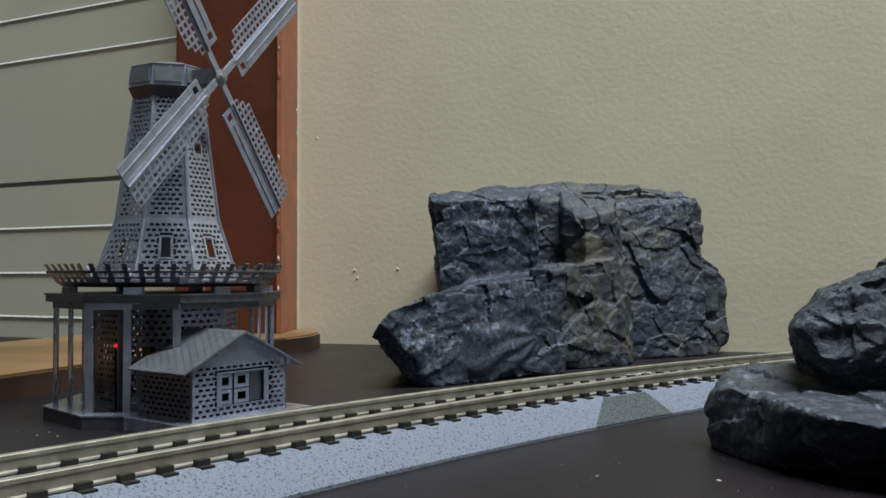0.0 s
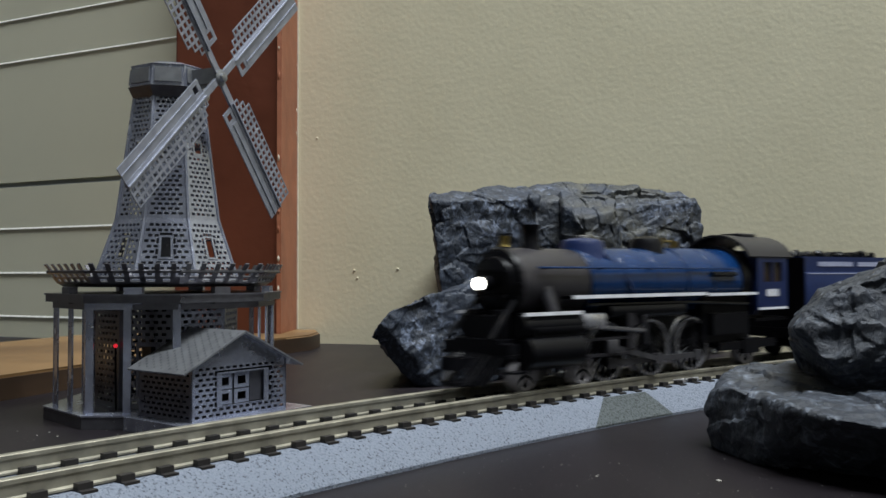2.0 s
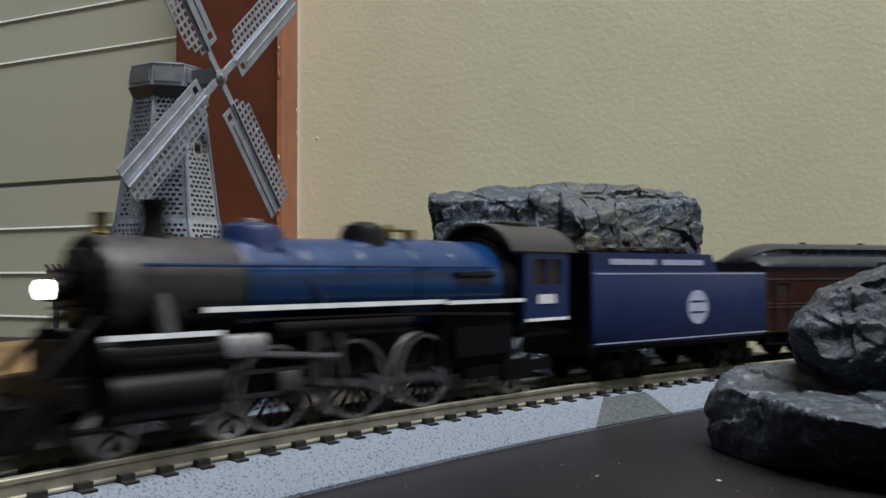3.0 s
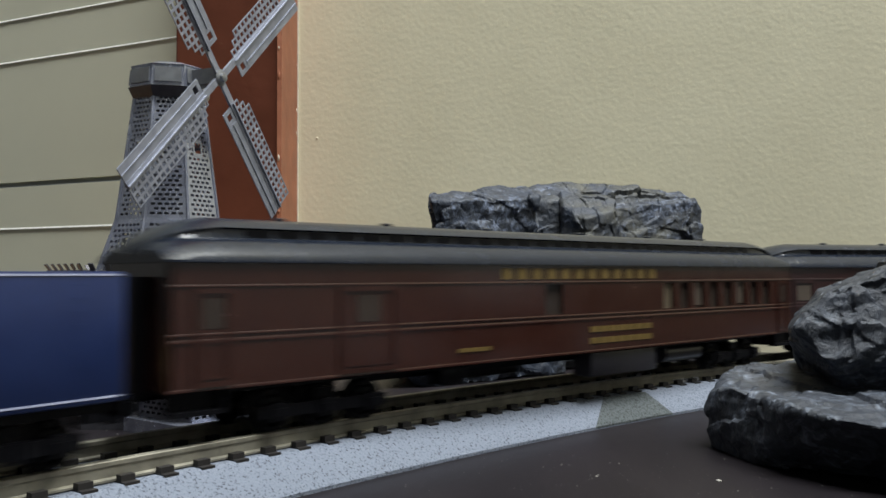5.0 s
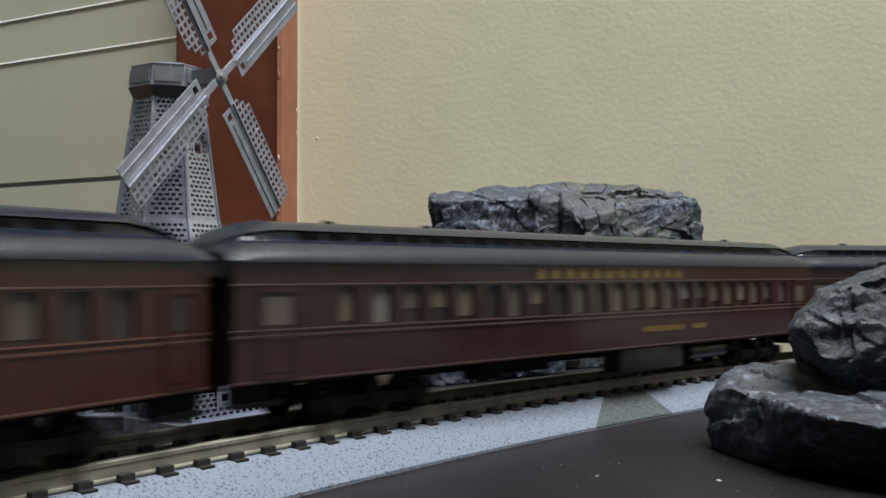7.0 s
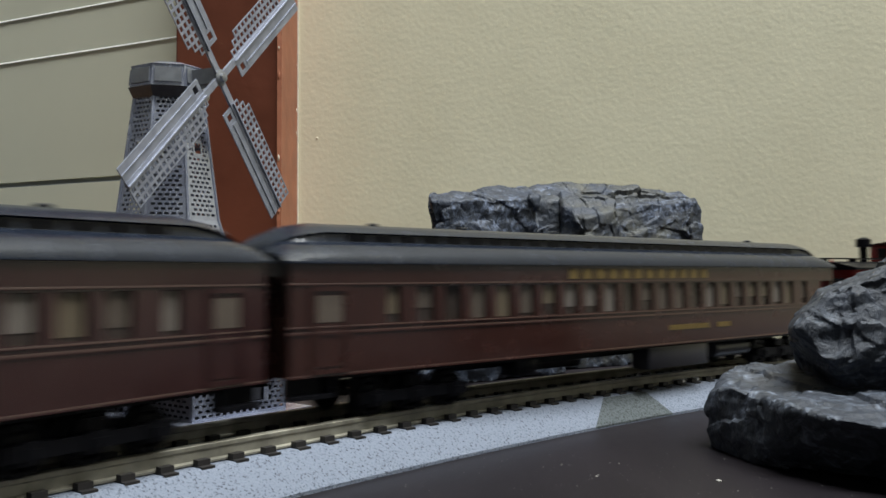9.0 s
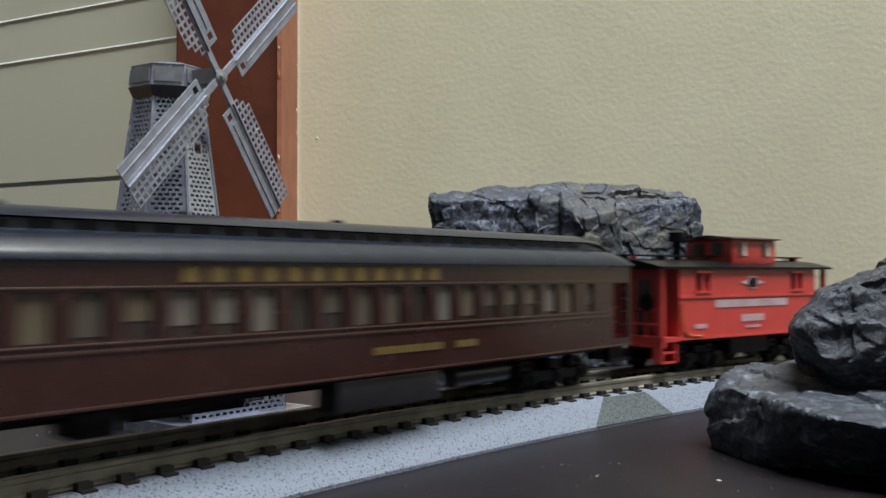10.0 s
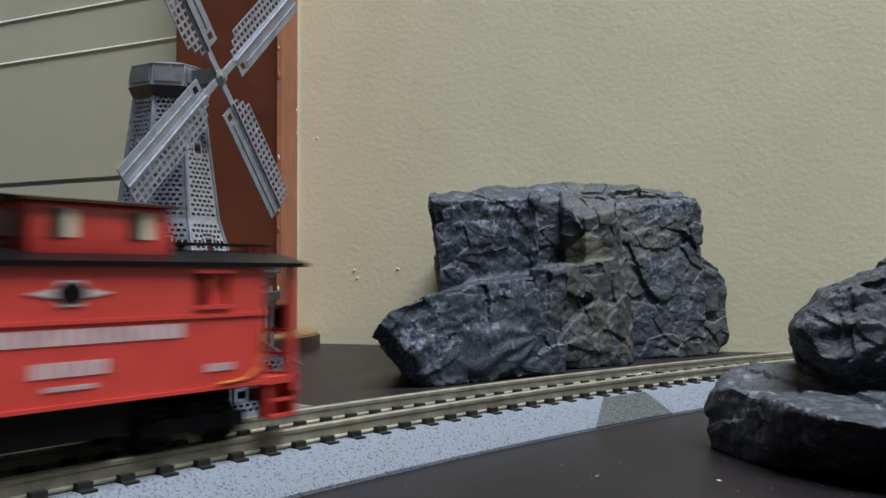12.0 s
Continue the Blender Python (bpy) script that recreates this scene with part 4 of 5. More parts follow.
COACH_B = build_coach("passenger_carriage", "dark brown passenger carriage ahead of the caboose", M_BROWN, COACH_WINDOWS, [(70.5, 6)], 21, [(-22, -8, 8, 9.3, 10.3), (-30, -25, 3, 9.3, 10.3)], 0.75, True)
CABOOSE = build_caboose()
# thing, its middle along the line at the start, half the distance between its trucks
TRAIN = [(ENGINE, 202.0, 20), (TENDER, 286.5, 18), (COMBINE, 401.0, 60), (COACH_A, 561.0, 60), (COACH_B, 721.0, 60), (CABOOSE, 838.8, 16.5)]


# ---- windmill of etched steel sheet ----
def lerp(a, b, f):
    return a + (b - a) * f


def pierced(bm, A, B, C, D, rows, cols, hole=(0.62, 0.5), border=(0.08, 0.04), thick=0.25, window=None):
    """A sheet with staggered slots; A, B are the foot, C, D the head. window: (u0, u1, v0, v1) left open inside a rim."""
    A, B, C, D = map(Vector, (A, B, C, D))
    nrm = (B - A).cross(D - A).normalized()

    def at(u, v, k):
        return bm.verts.new(lerp(lerp(A, B, u), lerp(D, C, u), v) - nrm * thick * k)

    def plate(u0, u1, v0, v1, h=None):
        o = [(u0, v0), (u1, v0), (u1, v1), (u0, v1)]
        if h is None:
            f, b = [at(u, v, 0) for u, v in o], [at(u, v, 1) for u, v in o]
            bm.faces.new(f)
            bm.faces.new(b[::-1])
            return f, b
        i = [(h[0], h[2]), (h[1], h[2]), (h[1], h[3]), (h[0], h[3])]
        fo, fi, bo, bi = [at(u, v, 0) for u, v in o], [at(u, v, 0) for u, v in i], [at(u, v, 1) for u, v in o], [at(u, v, 1) for u, v in i]
        for k in range(4):
            j = (k + 1) % 4
            bm.faces.new((fo[k], fo[j], fi[j], fi[k]))
            bm.faces.new((bo[j], bo[k], bi[k], bi[j]))
            bm.faces.new((fi[k], fi[j], bi[j], bi[k]))
            bm.faces.new((fo[j], fo[k], bo[k], bo[j]))

    bu, bv = border
    plate(0, 1, 0, 1, (bu, 1 - bu, bv, 1 - bv))
    if window:
        w0, w1, v0, v1 = window
        e = 0.05
        plate(w0, w1, v0, v1, (w0 + e, w1 - e, v0 + e * 0.6, v1 - e * 0.6))
    dv = (1 - 2 * bv) / rows
    for r in range(rows):
        va, vb = bv + dv * r, bv + dv * (r + 1)
        du = (1 - 2 * bu) / cols
        k = -0.5 if r % 2 else 0.0
        while k < cols:
            ua, ub = bu + du * max(k, 0), bu + du * min(k + 1, cols)
            full = ub - ua > du * 0.9
            cu, cv = (ua + ub) / 2, (va + vb) / 2
            k += 1
            if window and window[0] - 0.02 < cu < window[1] + 0.02 and window[2] - 0.01 < cv < window[3] + 0.01:
                continue
            if full:
                hu, hv = du * hole[0] / 2, dv * hole[1] / 2
                plate(ua, ub, va, vb, (cu - hu, cu + hu, cv - hv, cv + hv))
            else:
                plate(ua, ub, va, vb)
    return bm


def ring8(r, z, turn=22.5):
    return [Vector((r * math.cos(radians(turn + 45 * k)), r * math.sin(radians(turn + 45 * k)), z)) for k in range(8)]


def frustum(bm, r0, z0, r1, z1, turn=22.5):
    a, b = [bm.verts.new(v) for v in ring8(r0, z0, turn)], [bm.verts.new(v) for v in ring8(r1, z1, turn)]
    for k in range(8):
        j = (k + 1) % 8
        bm.faces.new((a[k], a[j], b[j], b[k]))
    bm.faces.new(a[::-1])
    bm.faces.new(b)
    return bm


def build_mill():
    t = thing("model_windmill", "etched steel model windmill with four lattice sails and a hut", "windmill", at=(-55.0, 175.5, 0))
    base = frustum(bmesh.new(), 22.7, 0.03, 22.7, 2.2)
    part("base", base, M_DKSTEEL, t)
    part("base_plate", frustum(bmesh.new(), 22.8, 2.2, 22.8, 2.45), M_STEEL, t)
    # arcade round the foot
    for k in range(8):
        a = radians(-90 + 45 * k)
        o = Vector((math.cos(a), math.sin(a)))
        u = Vector((-o.y, o.x))
        for off in (-7.9, -1.2, 7.6) if k == 0 else (-6.3, 0.4, 7.0):
            if k in (1,) and off > -8:
                continue
            c = o * 19.5 + u * off
            bm = box(bmesh.new(), -0.68, 0.68, -0.15, 0.15, 2.45, 22.0)
            bmesh.ops.transform(bm, matrix=Matrix.Translation((c.x, c.y, 0)) @ Matrix.Rotation(a + math.pi / 2, 4, "Z"), verts=bm.verts[:])
            part("pillar", bm, M_STEEL, t)
        c = o * 19.5
        # Lintels take the darker steel as painted shade, save over the front portal.
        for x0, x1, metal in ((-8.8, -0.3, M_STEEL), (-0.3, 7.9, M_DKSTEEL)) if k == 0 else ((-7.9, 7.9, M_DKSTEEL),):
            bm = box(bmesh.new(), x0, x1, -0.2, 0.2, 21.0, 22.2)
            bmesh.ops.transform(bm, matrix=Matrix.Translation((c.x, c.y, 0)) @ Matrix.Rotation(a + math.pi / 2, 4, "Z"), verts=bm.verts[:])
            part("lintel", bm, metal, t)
    # inner house
    lo, hi = ring8(13.6, 2.45), ring8(13.6, 21.8)
    for k in range(8):
        j = (k + 1) % 8
        # Walls facing left and front-left get darker steel: shade put into colour.
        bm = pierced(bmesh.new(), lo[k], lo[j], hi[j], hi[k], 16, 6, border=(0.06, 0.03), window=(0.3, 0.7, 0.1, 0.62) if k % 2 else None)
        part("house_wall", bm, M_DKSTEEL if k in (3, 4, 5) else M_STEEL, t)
    # Black core added: the shade inside the open house, given as colour.
    part("house_dark_core", frustum(bmesh.new(), 5, 2.5, 5, 21.7), M_BLACK, t)
    # decks
    bm = frustum(bmesh.new(), 22.5, 22.2, 22.5, 23.5)
    part("lower_deck", bm, M_DKSTEEL, t)
    part("deck_edge", frustum(bmesh.new(), 22.8, 23.5, 22.8, 23.8), M_DKSTEEL, t)
    for k in range(8):
        a = radians(-90 + 45 * k)
        bm = boxes((-1.6, 1.6, -1.0, 0.6, 22.0, 25.0))
        c = Vector((math.cos(a), math.sin(a))) * 19.5
        bmesh.ops.transform(bm, matrix=Matrix.Translation((c.x, c.y, 0)) @ Matrix.Rotation(a + math.pi / 2, 4, "Z"), verts=bm.verts[:])
        part("bracket", bm, M_STEEL if k % 2 == 0 else M_DKSTEEL, t)
    part("balcony_floor", frustum(bmesh.new(), 19.4, 25.0, 20.4, 25.6), M_DKSTEEL, t)
    for k in range(8):
        p0, p1 = ring8(20.5, 25.6), ring8(23.2, 29.2)
        j = (k + 1) % 8
        fence = part("balcony_fence", pierced(bmesh.new(), p0[k], p0[j], lerp(p0[j], p1[j], 0.35), lerp(p0[k], p1[k], 0.35), 1, 5, (0.7, 0.6), (0.03, 0.16)), M_DKSTEEL, t)
        lo_, hi_ = lerp(p0[k], p1[k], 0.62), lerp(p0[j], p1[j], 0.62)
        part("handrail", tubes((lo_, hi_, 0.35, 6)), M_DKSTEEL, fence)
        for q in range(6):
            up = bmesh.new()
            f = (q + 0.5) / 6
            b0, b1 = lerp(p0[k], p0[j], f), lerp(p1[k], p1[j], f)
            d = (p0[j] - p0[k]).normalized()
            n = (b1 - b0).cross(d).normalized()
            vs = [up.verts.new(x) for x in (b0 - d * 0.45, b0 + d * 0.45, b1 + d * 0.65, b1 - d * 0.25)]
            vs2 = [up.verts.new(x.co + n * 0.25) for x in vs]
            up.faces.new(vs)
            up.faces.new(vs2[::-1])
            for w in range(4):
                up.faces.new((vs[w], vs2[w], vs2[(w + 1) % 4], vs[(w + 1) % 4]))
            part("picket", up, M_DKSTEEL, fence)
    # tower
    TURN = 37.0
    a, b, c = ring8(14.5, 26.2, TURN), ring8(10.4, 38.0, TURN), ring8(6.9, 63.6, TURN)
    for k in range(8):
        j = (k + 1) % 8
        part("skirt_panel", pierced(bmesh.new(), a[k], a[j], b[j], b[k], 10, 7, (0.66, 0.5), (0.05, 0.06), window=(0.36, 0.64, 0.34, 0.72)), M_STEEL, t)
        win = (0.32, 0.68, 0.48, 0.62) if k % 2 == 0 else None
        part("tower_panel", pierced(bmesh.new(), b[k], b[j], c[j], c[k], 27, 5, (0.66, 0.52), (0.09, 0.02), window=win), M_STEEL, t)
        part("corner_strip", tubes((a[k], b[k], 0.32, 5), (b[k], c[k], 0.32, 5)), M_STEEL, t)
    # Dark core added behind the tower's slots in place of inner shade.
    part("tower_dark_core", frustum(bmesh.new(), 7.0, 26, 3.5, 63.5, TURN), M_DKSTEEL, t)
    # cap
    part("cap_rim", frustum(bmesh.new(), 7.4, 61.9, 8.4, 63.9, TURN), M_DKSTEEL, t)
    part("cap", frustum(bmesh.new(), 8.1, 63.9, 7.7, 68.2, TURN), M_STEEL, t)
    part("cap_top", frustum(bmesh.new(), 7.9, 68.2, 5.0, 69.2, TURN), M_STEEL, t)
    for k, (p, q, r, s) in enumerate(zip(ring8(8.25, 64.4, TURN), ring8(8.25, 64.4, TURN + 45), ring8(7.9, 67.8, TURN + 45), ring8(7.9, 67.8, TURN))):
        bm = bmesh.new()
        f = lambda u, v: lerp(lerp(p, q, u), lerp(s, r, u), v)
        n = (q - p).cross(s - p).normalized() * 0.12
        vs = [bm.verts.new(f(u, v) + n) for u, v in ((0.1, 0.08), (0.9, 0.08), (0.9, 0.92), (0.1, 0.92))]
        ws = [bm.verts.new(v.co - n * 3) for v in vs]
        bm.faces.new(vs)
        bm.faces.new(ws[::-1])
        for w in range(4):
            bm.faces.new((vs[w], ws[w], ws[(w + 1) % 4], vs[(w + 1) % 4]))
        part("cap_panel", bm, M_MIDSTEEL, t)
    # sails
    ax, h = Vector((0.9253, -0.3737, -0.0638)), Vector((0.3745, 0.9272, 0))
    hub = Vector((11.7, -6.5, 65.5))
    part("shaft", boxes_between(Vector((0, 0, 65.8)), hub + Vector((0, 0, 0.3)), 1.5), M_MIDSTEEL, t)
    part("hub", lathe(bmesh.new(), [(1.5, -0.6), (1.6, 0.3), (0.9, 0.6), (0.8, 1.2), (0.1, 1.4)], hub, ax, 12), M_MIDSTEEL, t)
    m0 = Matrix((h, ax.cross(h), ax)).transposed().to_4x4()
    m0.translation = hub
    for k in range(4):
        mm = m0 @ Matrix.Rotation(radians(SAIL_ANGLE + 90 * k), 4, "Z")
        spar = boxes((0, 33.2, -0.8, 0.6, -0.25, 0.25), (6, 33.2, -0.12, 0.12, 0.2, 0.6))
        bmesh.ops.transform(spar, matrix=mm, verts=spar.verts[:])
        sail = part("sail", spar, M_SAIL, t)
        solid = boxes((9.4, 33.2, -3.9, -0.8, -0.1, 0.15), (9.4, 33.2, -2.45, -2.25, 0.1, 0.32))
        pierced(solid, (6.2, -3.9, 0.1), (9.4, -3.9, 0.1), (9.4, -0.8, 0.1), (6.2, -0.8, 0.1), 1, 1, (0.55, 0.6), (0.1, 0.1))
        bmesh.ops.transform(solid, matrix=mm, verts=solid.verts[:])
        part("sail_board", solid, M_SAIL, sail)
        lat = bmesh.new()
        for r in range(3):
            x0, y0 = 6.6 + 1.5 * r, 0.6 + 1.42 * r
            n = round((33.2 - x0) / 1.5)
            pierced(lat, (33.2 - 1.5 * n, y0, 0.1), (33.2, y0, 0.1), (33.2, y0 + 1.42, 0.1), (33.2 - 1.5 * n, y0 + 1.42, 0.1), 1, n, (0.66, 0.66), (0.004, 0.04), 0.2)
        bmesh.ops.transform(lat, matrix=mm, verts=lat.verts[:])
        part("sail_lattice", lat, M_SAIL, sail)
    # hut beside the rails
    hu, ho = Vector((0.607, 0.795, 0)), Vector((0.795, -0.607, 0))
    FL = Vector((13.0, -29.0, 2.45))
    L, DP, HW = 21.0, 15.0, 9.4
    up = Vector((0, 0, 1))
    pl = bmesh.new()
    pts = [FL - hu * 3 + ho * 1.8, FL + hu * (L + 5) + ho * 1.8, FL + hu * (L + 5) - ho * DP, FL - hu * 3 - ho * DP]
    prism(pl, [(p.x, p.y) for p in pts], 0.03, 2.44, "z")
    part("hut_platform", pl, M_STEEL, t)
    part("hut_wall", pierced(bmesh.new(), FL, FL + hu * L, FL + hu * L + up * HW, FL + up * HW, 10, 14, (0.62, 0.5), (0.02, 0.03), window=(0.25, 0.8, 0.2, 0.84)), M_STEEL, t)
    # The hut's shaded left side, painted with the darker steel.
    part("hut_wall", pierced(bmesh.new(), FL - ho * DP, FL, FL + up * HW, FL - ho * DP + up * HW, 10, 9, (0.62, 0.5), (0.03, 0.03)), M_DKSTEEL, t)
    part("hut_wall", pierced(bmesh.new(), FL + hu * L, FL + hu * L - ho * DP, FL + hu * L - ho * DP + up * HW, FL + hu * L + up * HW, 10, 9, (0.62, 0.5), (0.03, 0.03)), M_STEEL, t)
    for u0, u1, v0, v1 in ((0.27, 0.42, 0.52, 0.80), (0.44, 0.60, 0.52, 0.80), (0.27, 0.42, 0.24, 0.50), (0.44, 0.60, 0.24, 0.50)):
        b0 = FL - ho * 0.4
        win = bmesh.new()
        pierced(win, b0 + hu * L * u0 + up * HW * v0, b0 + hu * L * u1 + up * HW * v0, b0 + hu * L * u1 + up * HW * v1, b0 + hu * L * u0 + up * HW * v1, 1, 1, (0.7, 0.7), (0.12, 0.12))
        part("hut_window", win, M_STEEL, t)
    b0 = FL - ho * 0.7
    sh = [b0 + hu * L * u + up * HW * v for u, v in ((0.62, 0.24), (0.77, 0.24), (0.77, 0.80), (0.62, 0.80))]
    sb = bmesh.new()
    fr, bk = [sb.verts.new(p) for p in sh], [sb.verts.new(p - ho * 0.3) for p in sh]
    sb.faces.new(fr)
    sb.faces.new(bk[::-1])
    for w in range(4):
        sb.faces.new((fr[w], bk[w], bk[(w + 1) % 4], fr[(w + 1) % 4]))
    part("window_shutter", sb, M_DKSTEEL, t)
    # Black block added to stand for the shade inside the hollow hut.
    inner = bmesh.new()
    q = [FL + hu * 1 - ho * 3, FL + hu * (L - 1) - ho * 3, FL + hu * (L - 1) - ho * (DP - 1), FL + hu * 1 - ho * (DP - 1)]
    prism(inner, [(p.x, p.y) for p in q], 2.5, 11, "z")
    part("hut_dark_fill", inner, M_BLACK, t)
    apex = FL + hu * L * 0.5 + up * (HW + 5.2)
    gb = bmesh.new()
    tri = [FL + up * HW, FL + hu * L + up * HW, apex]
    f0, f1 = [gb.verts.new(p + ho * 0.02) for p in tri], [gb.verts.new(p - ho * 0.4) for p in tri]
    gb.faces.new(f0)
    gb.faces.new(f1[::-1])
    for w in range(3):
        gb.faces.new((f0[w], f1[w], f1[(w + 1) % 3], f0[(w + 1) % 3]))
    part("gable", gb, M_STEEL, t)
    for e, nm in ((FL - hu * 2.6 + up * (HW - 1.0), 1), (FL + hu * (L + 3.2) + up * (HW - 1.4), -1)):
        A = e + ho * 1.3
        B = apex + up * 0.35 + ho * 1.3
        C, D = B - ho * (DP + 1), A - ho * (DP + 1)
        rb = bmesh.new()
        if nm > 0:
            pierced(rb, A, B, C, D, 14, 9, (0.3, 0.3), (0.03, 0.03), 0.3)
        else:
            pierced(rb, B, A, D, C, 14, 9, (0.3, 0.3), (0.03, 0.03), 0.3)
        # Greyer steel: the dark that the roof mirrors is put into its colour.
        part("hut_roof", rb, M_MIDSTEEL, t)
    led = bmesh.new()
    bmesh.ops.create_icosphere(led, subdivisions=2, radius=0.4, matrix=Matrix.Translation((-5.2, -14.4, 14.2)))
    part("indicator_lamp", led, M_LED, t, "tiny glowing red lamp")
    part("lamp_stem", tubes(((-5.2, -14.0, 2.5), (-5.2, -14.4, 14.2), 0.2, 6)), M_BLACK, t)
    return t


def boxes_between(a, b, w):
    bm = bmesh.new()
    d = (b - a).normalized()
    s = d.cross(Vector((0, 0, 1))).normalized() * w
    u = s.cross(d).normalized() * w
    lo = [bm.verts.new(a + i * s + j * u) for i, j in ((-1, -1), (1, -1), (1, 1), (-1, 1))]
    hi = [bm.verts.new(b + i * s + j * u) for i, j in ((-1, -1), (1, -1), (1, 1), (-1, 1))]
    bm.faces.new(lo[::-1])
    bm.faces.new(hi)
    for k in range(4):
        bm.faces.new((lo[k], lo[(k + 1) % 4], hi[(k + 1) % 4], hi[k]))
    return bm


SAIL_ANGLE = 45.0
build_mill()


# ---- stones ----
def rock_material(name, dark, light, lichen, amount, seam=None):
    m = bpy.data.materials.new(name)
    m.use_nodes = True
    nt = m.node_tree
    b = nt.nodes["Principled BSDF"]
    tc = nt.nodes.new("ShaderNodeTexCoord")

    def noise_tex(scale, detail, rough=0.6, dist=0.0):
        n = nt.nodes.new("ShaderNodeTexNoise")
        n.inputs["Scale"].default_value, n.inputs["Detail"].default_value = scale, detail
        n.inputs["Roughness"].default_value, n.inputs["Distortion"].default_value = rough, dist
        nt.links.new(tc.outputs["Object"], n.inputs["Vector"])
        return n

    def ramp(src, p0, p1, c0, c1):
        r = nt.nodes.new("ShaderNodeValToRGB")
        r.color_ramp.elements[0].position, r.color_ramp.elements[1].position = p0, p1
        r.color_ramp.elements[0].color, r.color_ramp.elements[1].color = (*c0, 1), (*c1, 1)
        nt.links.new(src, r.inputs[0])
        return r

    def mixc(f, a, c):
        x = nt.nodes.new("ShaderNodeMix")
        x.data_type = "RGBA"
        nt.links.new(f, x.inputs[0])
        nt.links.new(a, x.inputs[6])
        nt.links.new(c, x.inputs[7])
        return x.outputs[2]

    base = ramp(noise_tex(160, 8, 0.7, 1.0).outputs[0], 0.35, 0.7, dark, tuple(c * 2.4 for c in dark))
    pale = ramp(noise_tex(420, 8, 0.75, 0.8).outputs[0], 0.50, 0.68, dark, light)
    mask = ramp(noise_tex(55, 4, 0.6, 0.5).outputs[0], 0.46, 0.60, (0, 0, 0), (0.75, 0.75, 0.75))
    moss = ramp(noise_tex(300, 6).outputs[0], 0.3, 0.7, tuple(c * 0.5 for c in lichen), lichen)
    mask2 = ramp(noise_tex(38, 5, 0.65, 0.8).outputs[0], 0.60 - amount, 0.80 - amount, (0, 0, 0), (0.62, 0.62, 0.62))
    c = mixc(mask.outputs[0], base.outputs[0], pale.outputs[0])
    stain = mask2.outputs[0]
    if seam:
        # the yellow growth keeps to one seam of the stone
        sep = nt.nodes.new("ShaderNodeSeparateXYZ")
        nt.links.new(tc.outputs["Object"], sep.inputs[0])
        band = nt.nodes.new("ShaderNodeValToRGB")
        span = band.color_ramp.elements
        span[0].position, span[0].color = seam[0], (0.06, 0.06, 0.06, 1)
        span[1].position, span[1].color = seam[1], (1, 1, 1, 1)
        tail = span.new(seam[2])
        tail.color = (0.6, 0.6, 0.6, 1)
        scale = nt.nodes.new("ShaderNodeMath")
        scale.operation = "MULTIPLY"
        scale.inputs[1].default_value = 10.0
        nt.links.new(sep.outputs[0], scale.inputs[0])
        nt.links.new(scale.outputs[0], band.inputs[0])
        mul = nt.nodes.new("ShaderNodeMath")
        mul.operation = "MULTIPLY"
        nt.links.new(stain, mul.inputs[0])
        nt.links.new(band.outputs[0], mul.inputs[1])
        stain = mul.outputs[0]
    c = mixc(stain, c, moss.outputs[0])
    nt.links.new(c, b.inputs["Base Color"])
    b.inputs["Roughness"].default_value, b.inputs["Specular IOR Level"].default_value = 0.50, 0.45
    n1, n2 = noise_tex(700, 10, 0.7, 0.6), noise_tex(200, 6, 0.65, 1.5)
    b1, b2 = nt.nodes.new("ShaderNodeBump"), nt.nodes.new("ShaderNodeBump")
    for bp, n, d in ((b1, n2, 0.5), (b2, n1, 0.35)):
        bp.inputs["Strength"].default_value, bp.inputs["Distance"].default_value = 1.0, d * MM
        nt.links.new(n.outputs[0], bp.inputs["Height"])
    nt.links.new(b1.outputs[0], b2.inputs["Normal"])
    nt.links.new(b2.outputs[0], b.inputs["Normal"])
    return m


M_ROCK = rock_material("blue_grey_rock", (0.0115, 0.0160, 0.0260), (0.25, 0.30, 0.42), (0.125, 0.112, 0.062), 0.19, (0.26, 0.46, 0.80))
M_ROCK2 = rock_material("grey_slab_rock", (0.015, 0.0185, 0.0255), (0.22, 0.255, 0.32), (0.07, 0.06, 0.042), 0.02)


def block_hull(bm, planes):
    """The convex block that planes (normal, a point on it) cut out."""
    ns = [Vector(n).normalized() for n, _ in planes]
    os_ = [n.dot(Vector(o)) for n, (_, o) in zip(ns, planes)]
    vs = []
    k = len(ns)
    for i in range(k):
        for j in range(i + 1, k):
            for l in range(j + 1, k):
                m = Matrix((ns[i], ns[j], ns[l]))
                if abs(m.determinant()) < 1e-4:
                    continue
                p = m.inverted() @ Vector((os_[i], os_[j], os_[l]))
                if all(n.dot(p) <= o + 1e-3 for n, o in zip(ns, os_)):
                    vs.append(bm.verts.new(p))
    out = bmesh.ops.convex_hull(bm, input=vs)
    bmesh.ops.delete(bm, geom=[g for g in out["geom_interior"] if isinstance(g, bmesh.types.BMVert)], context="VERTS")


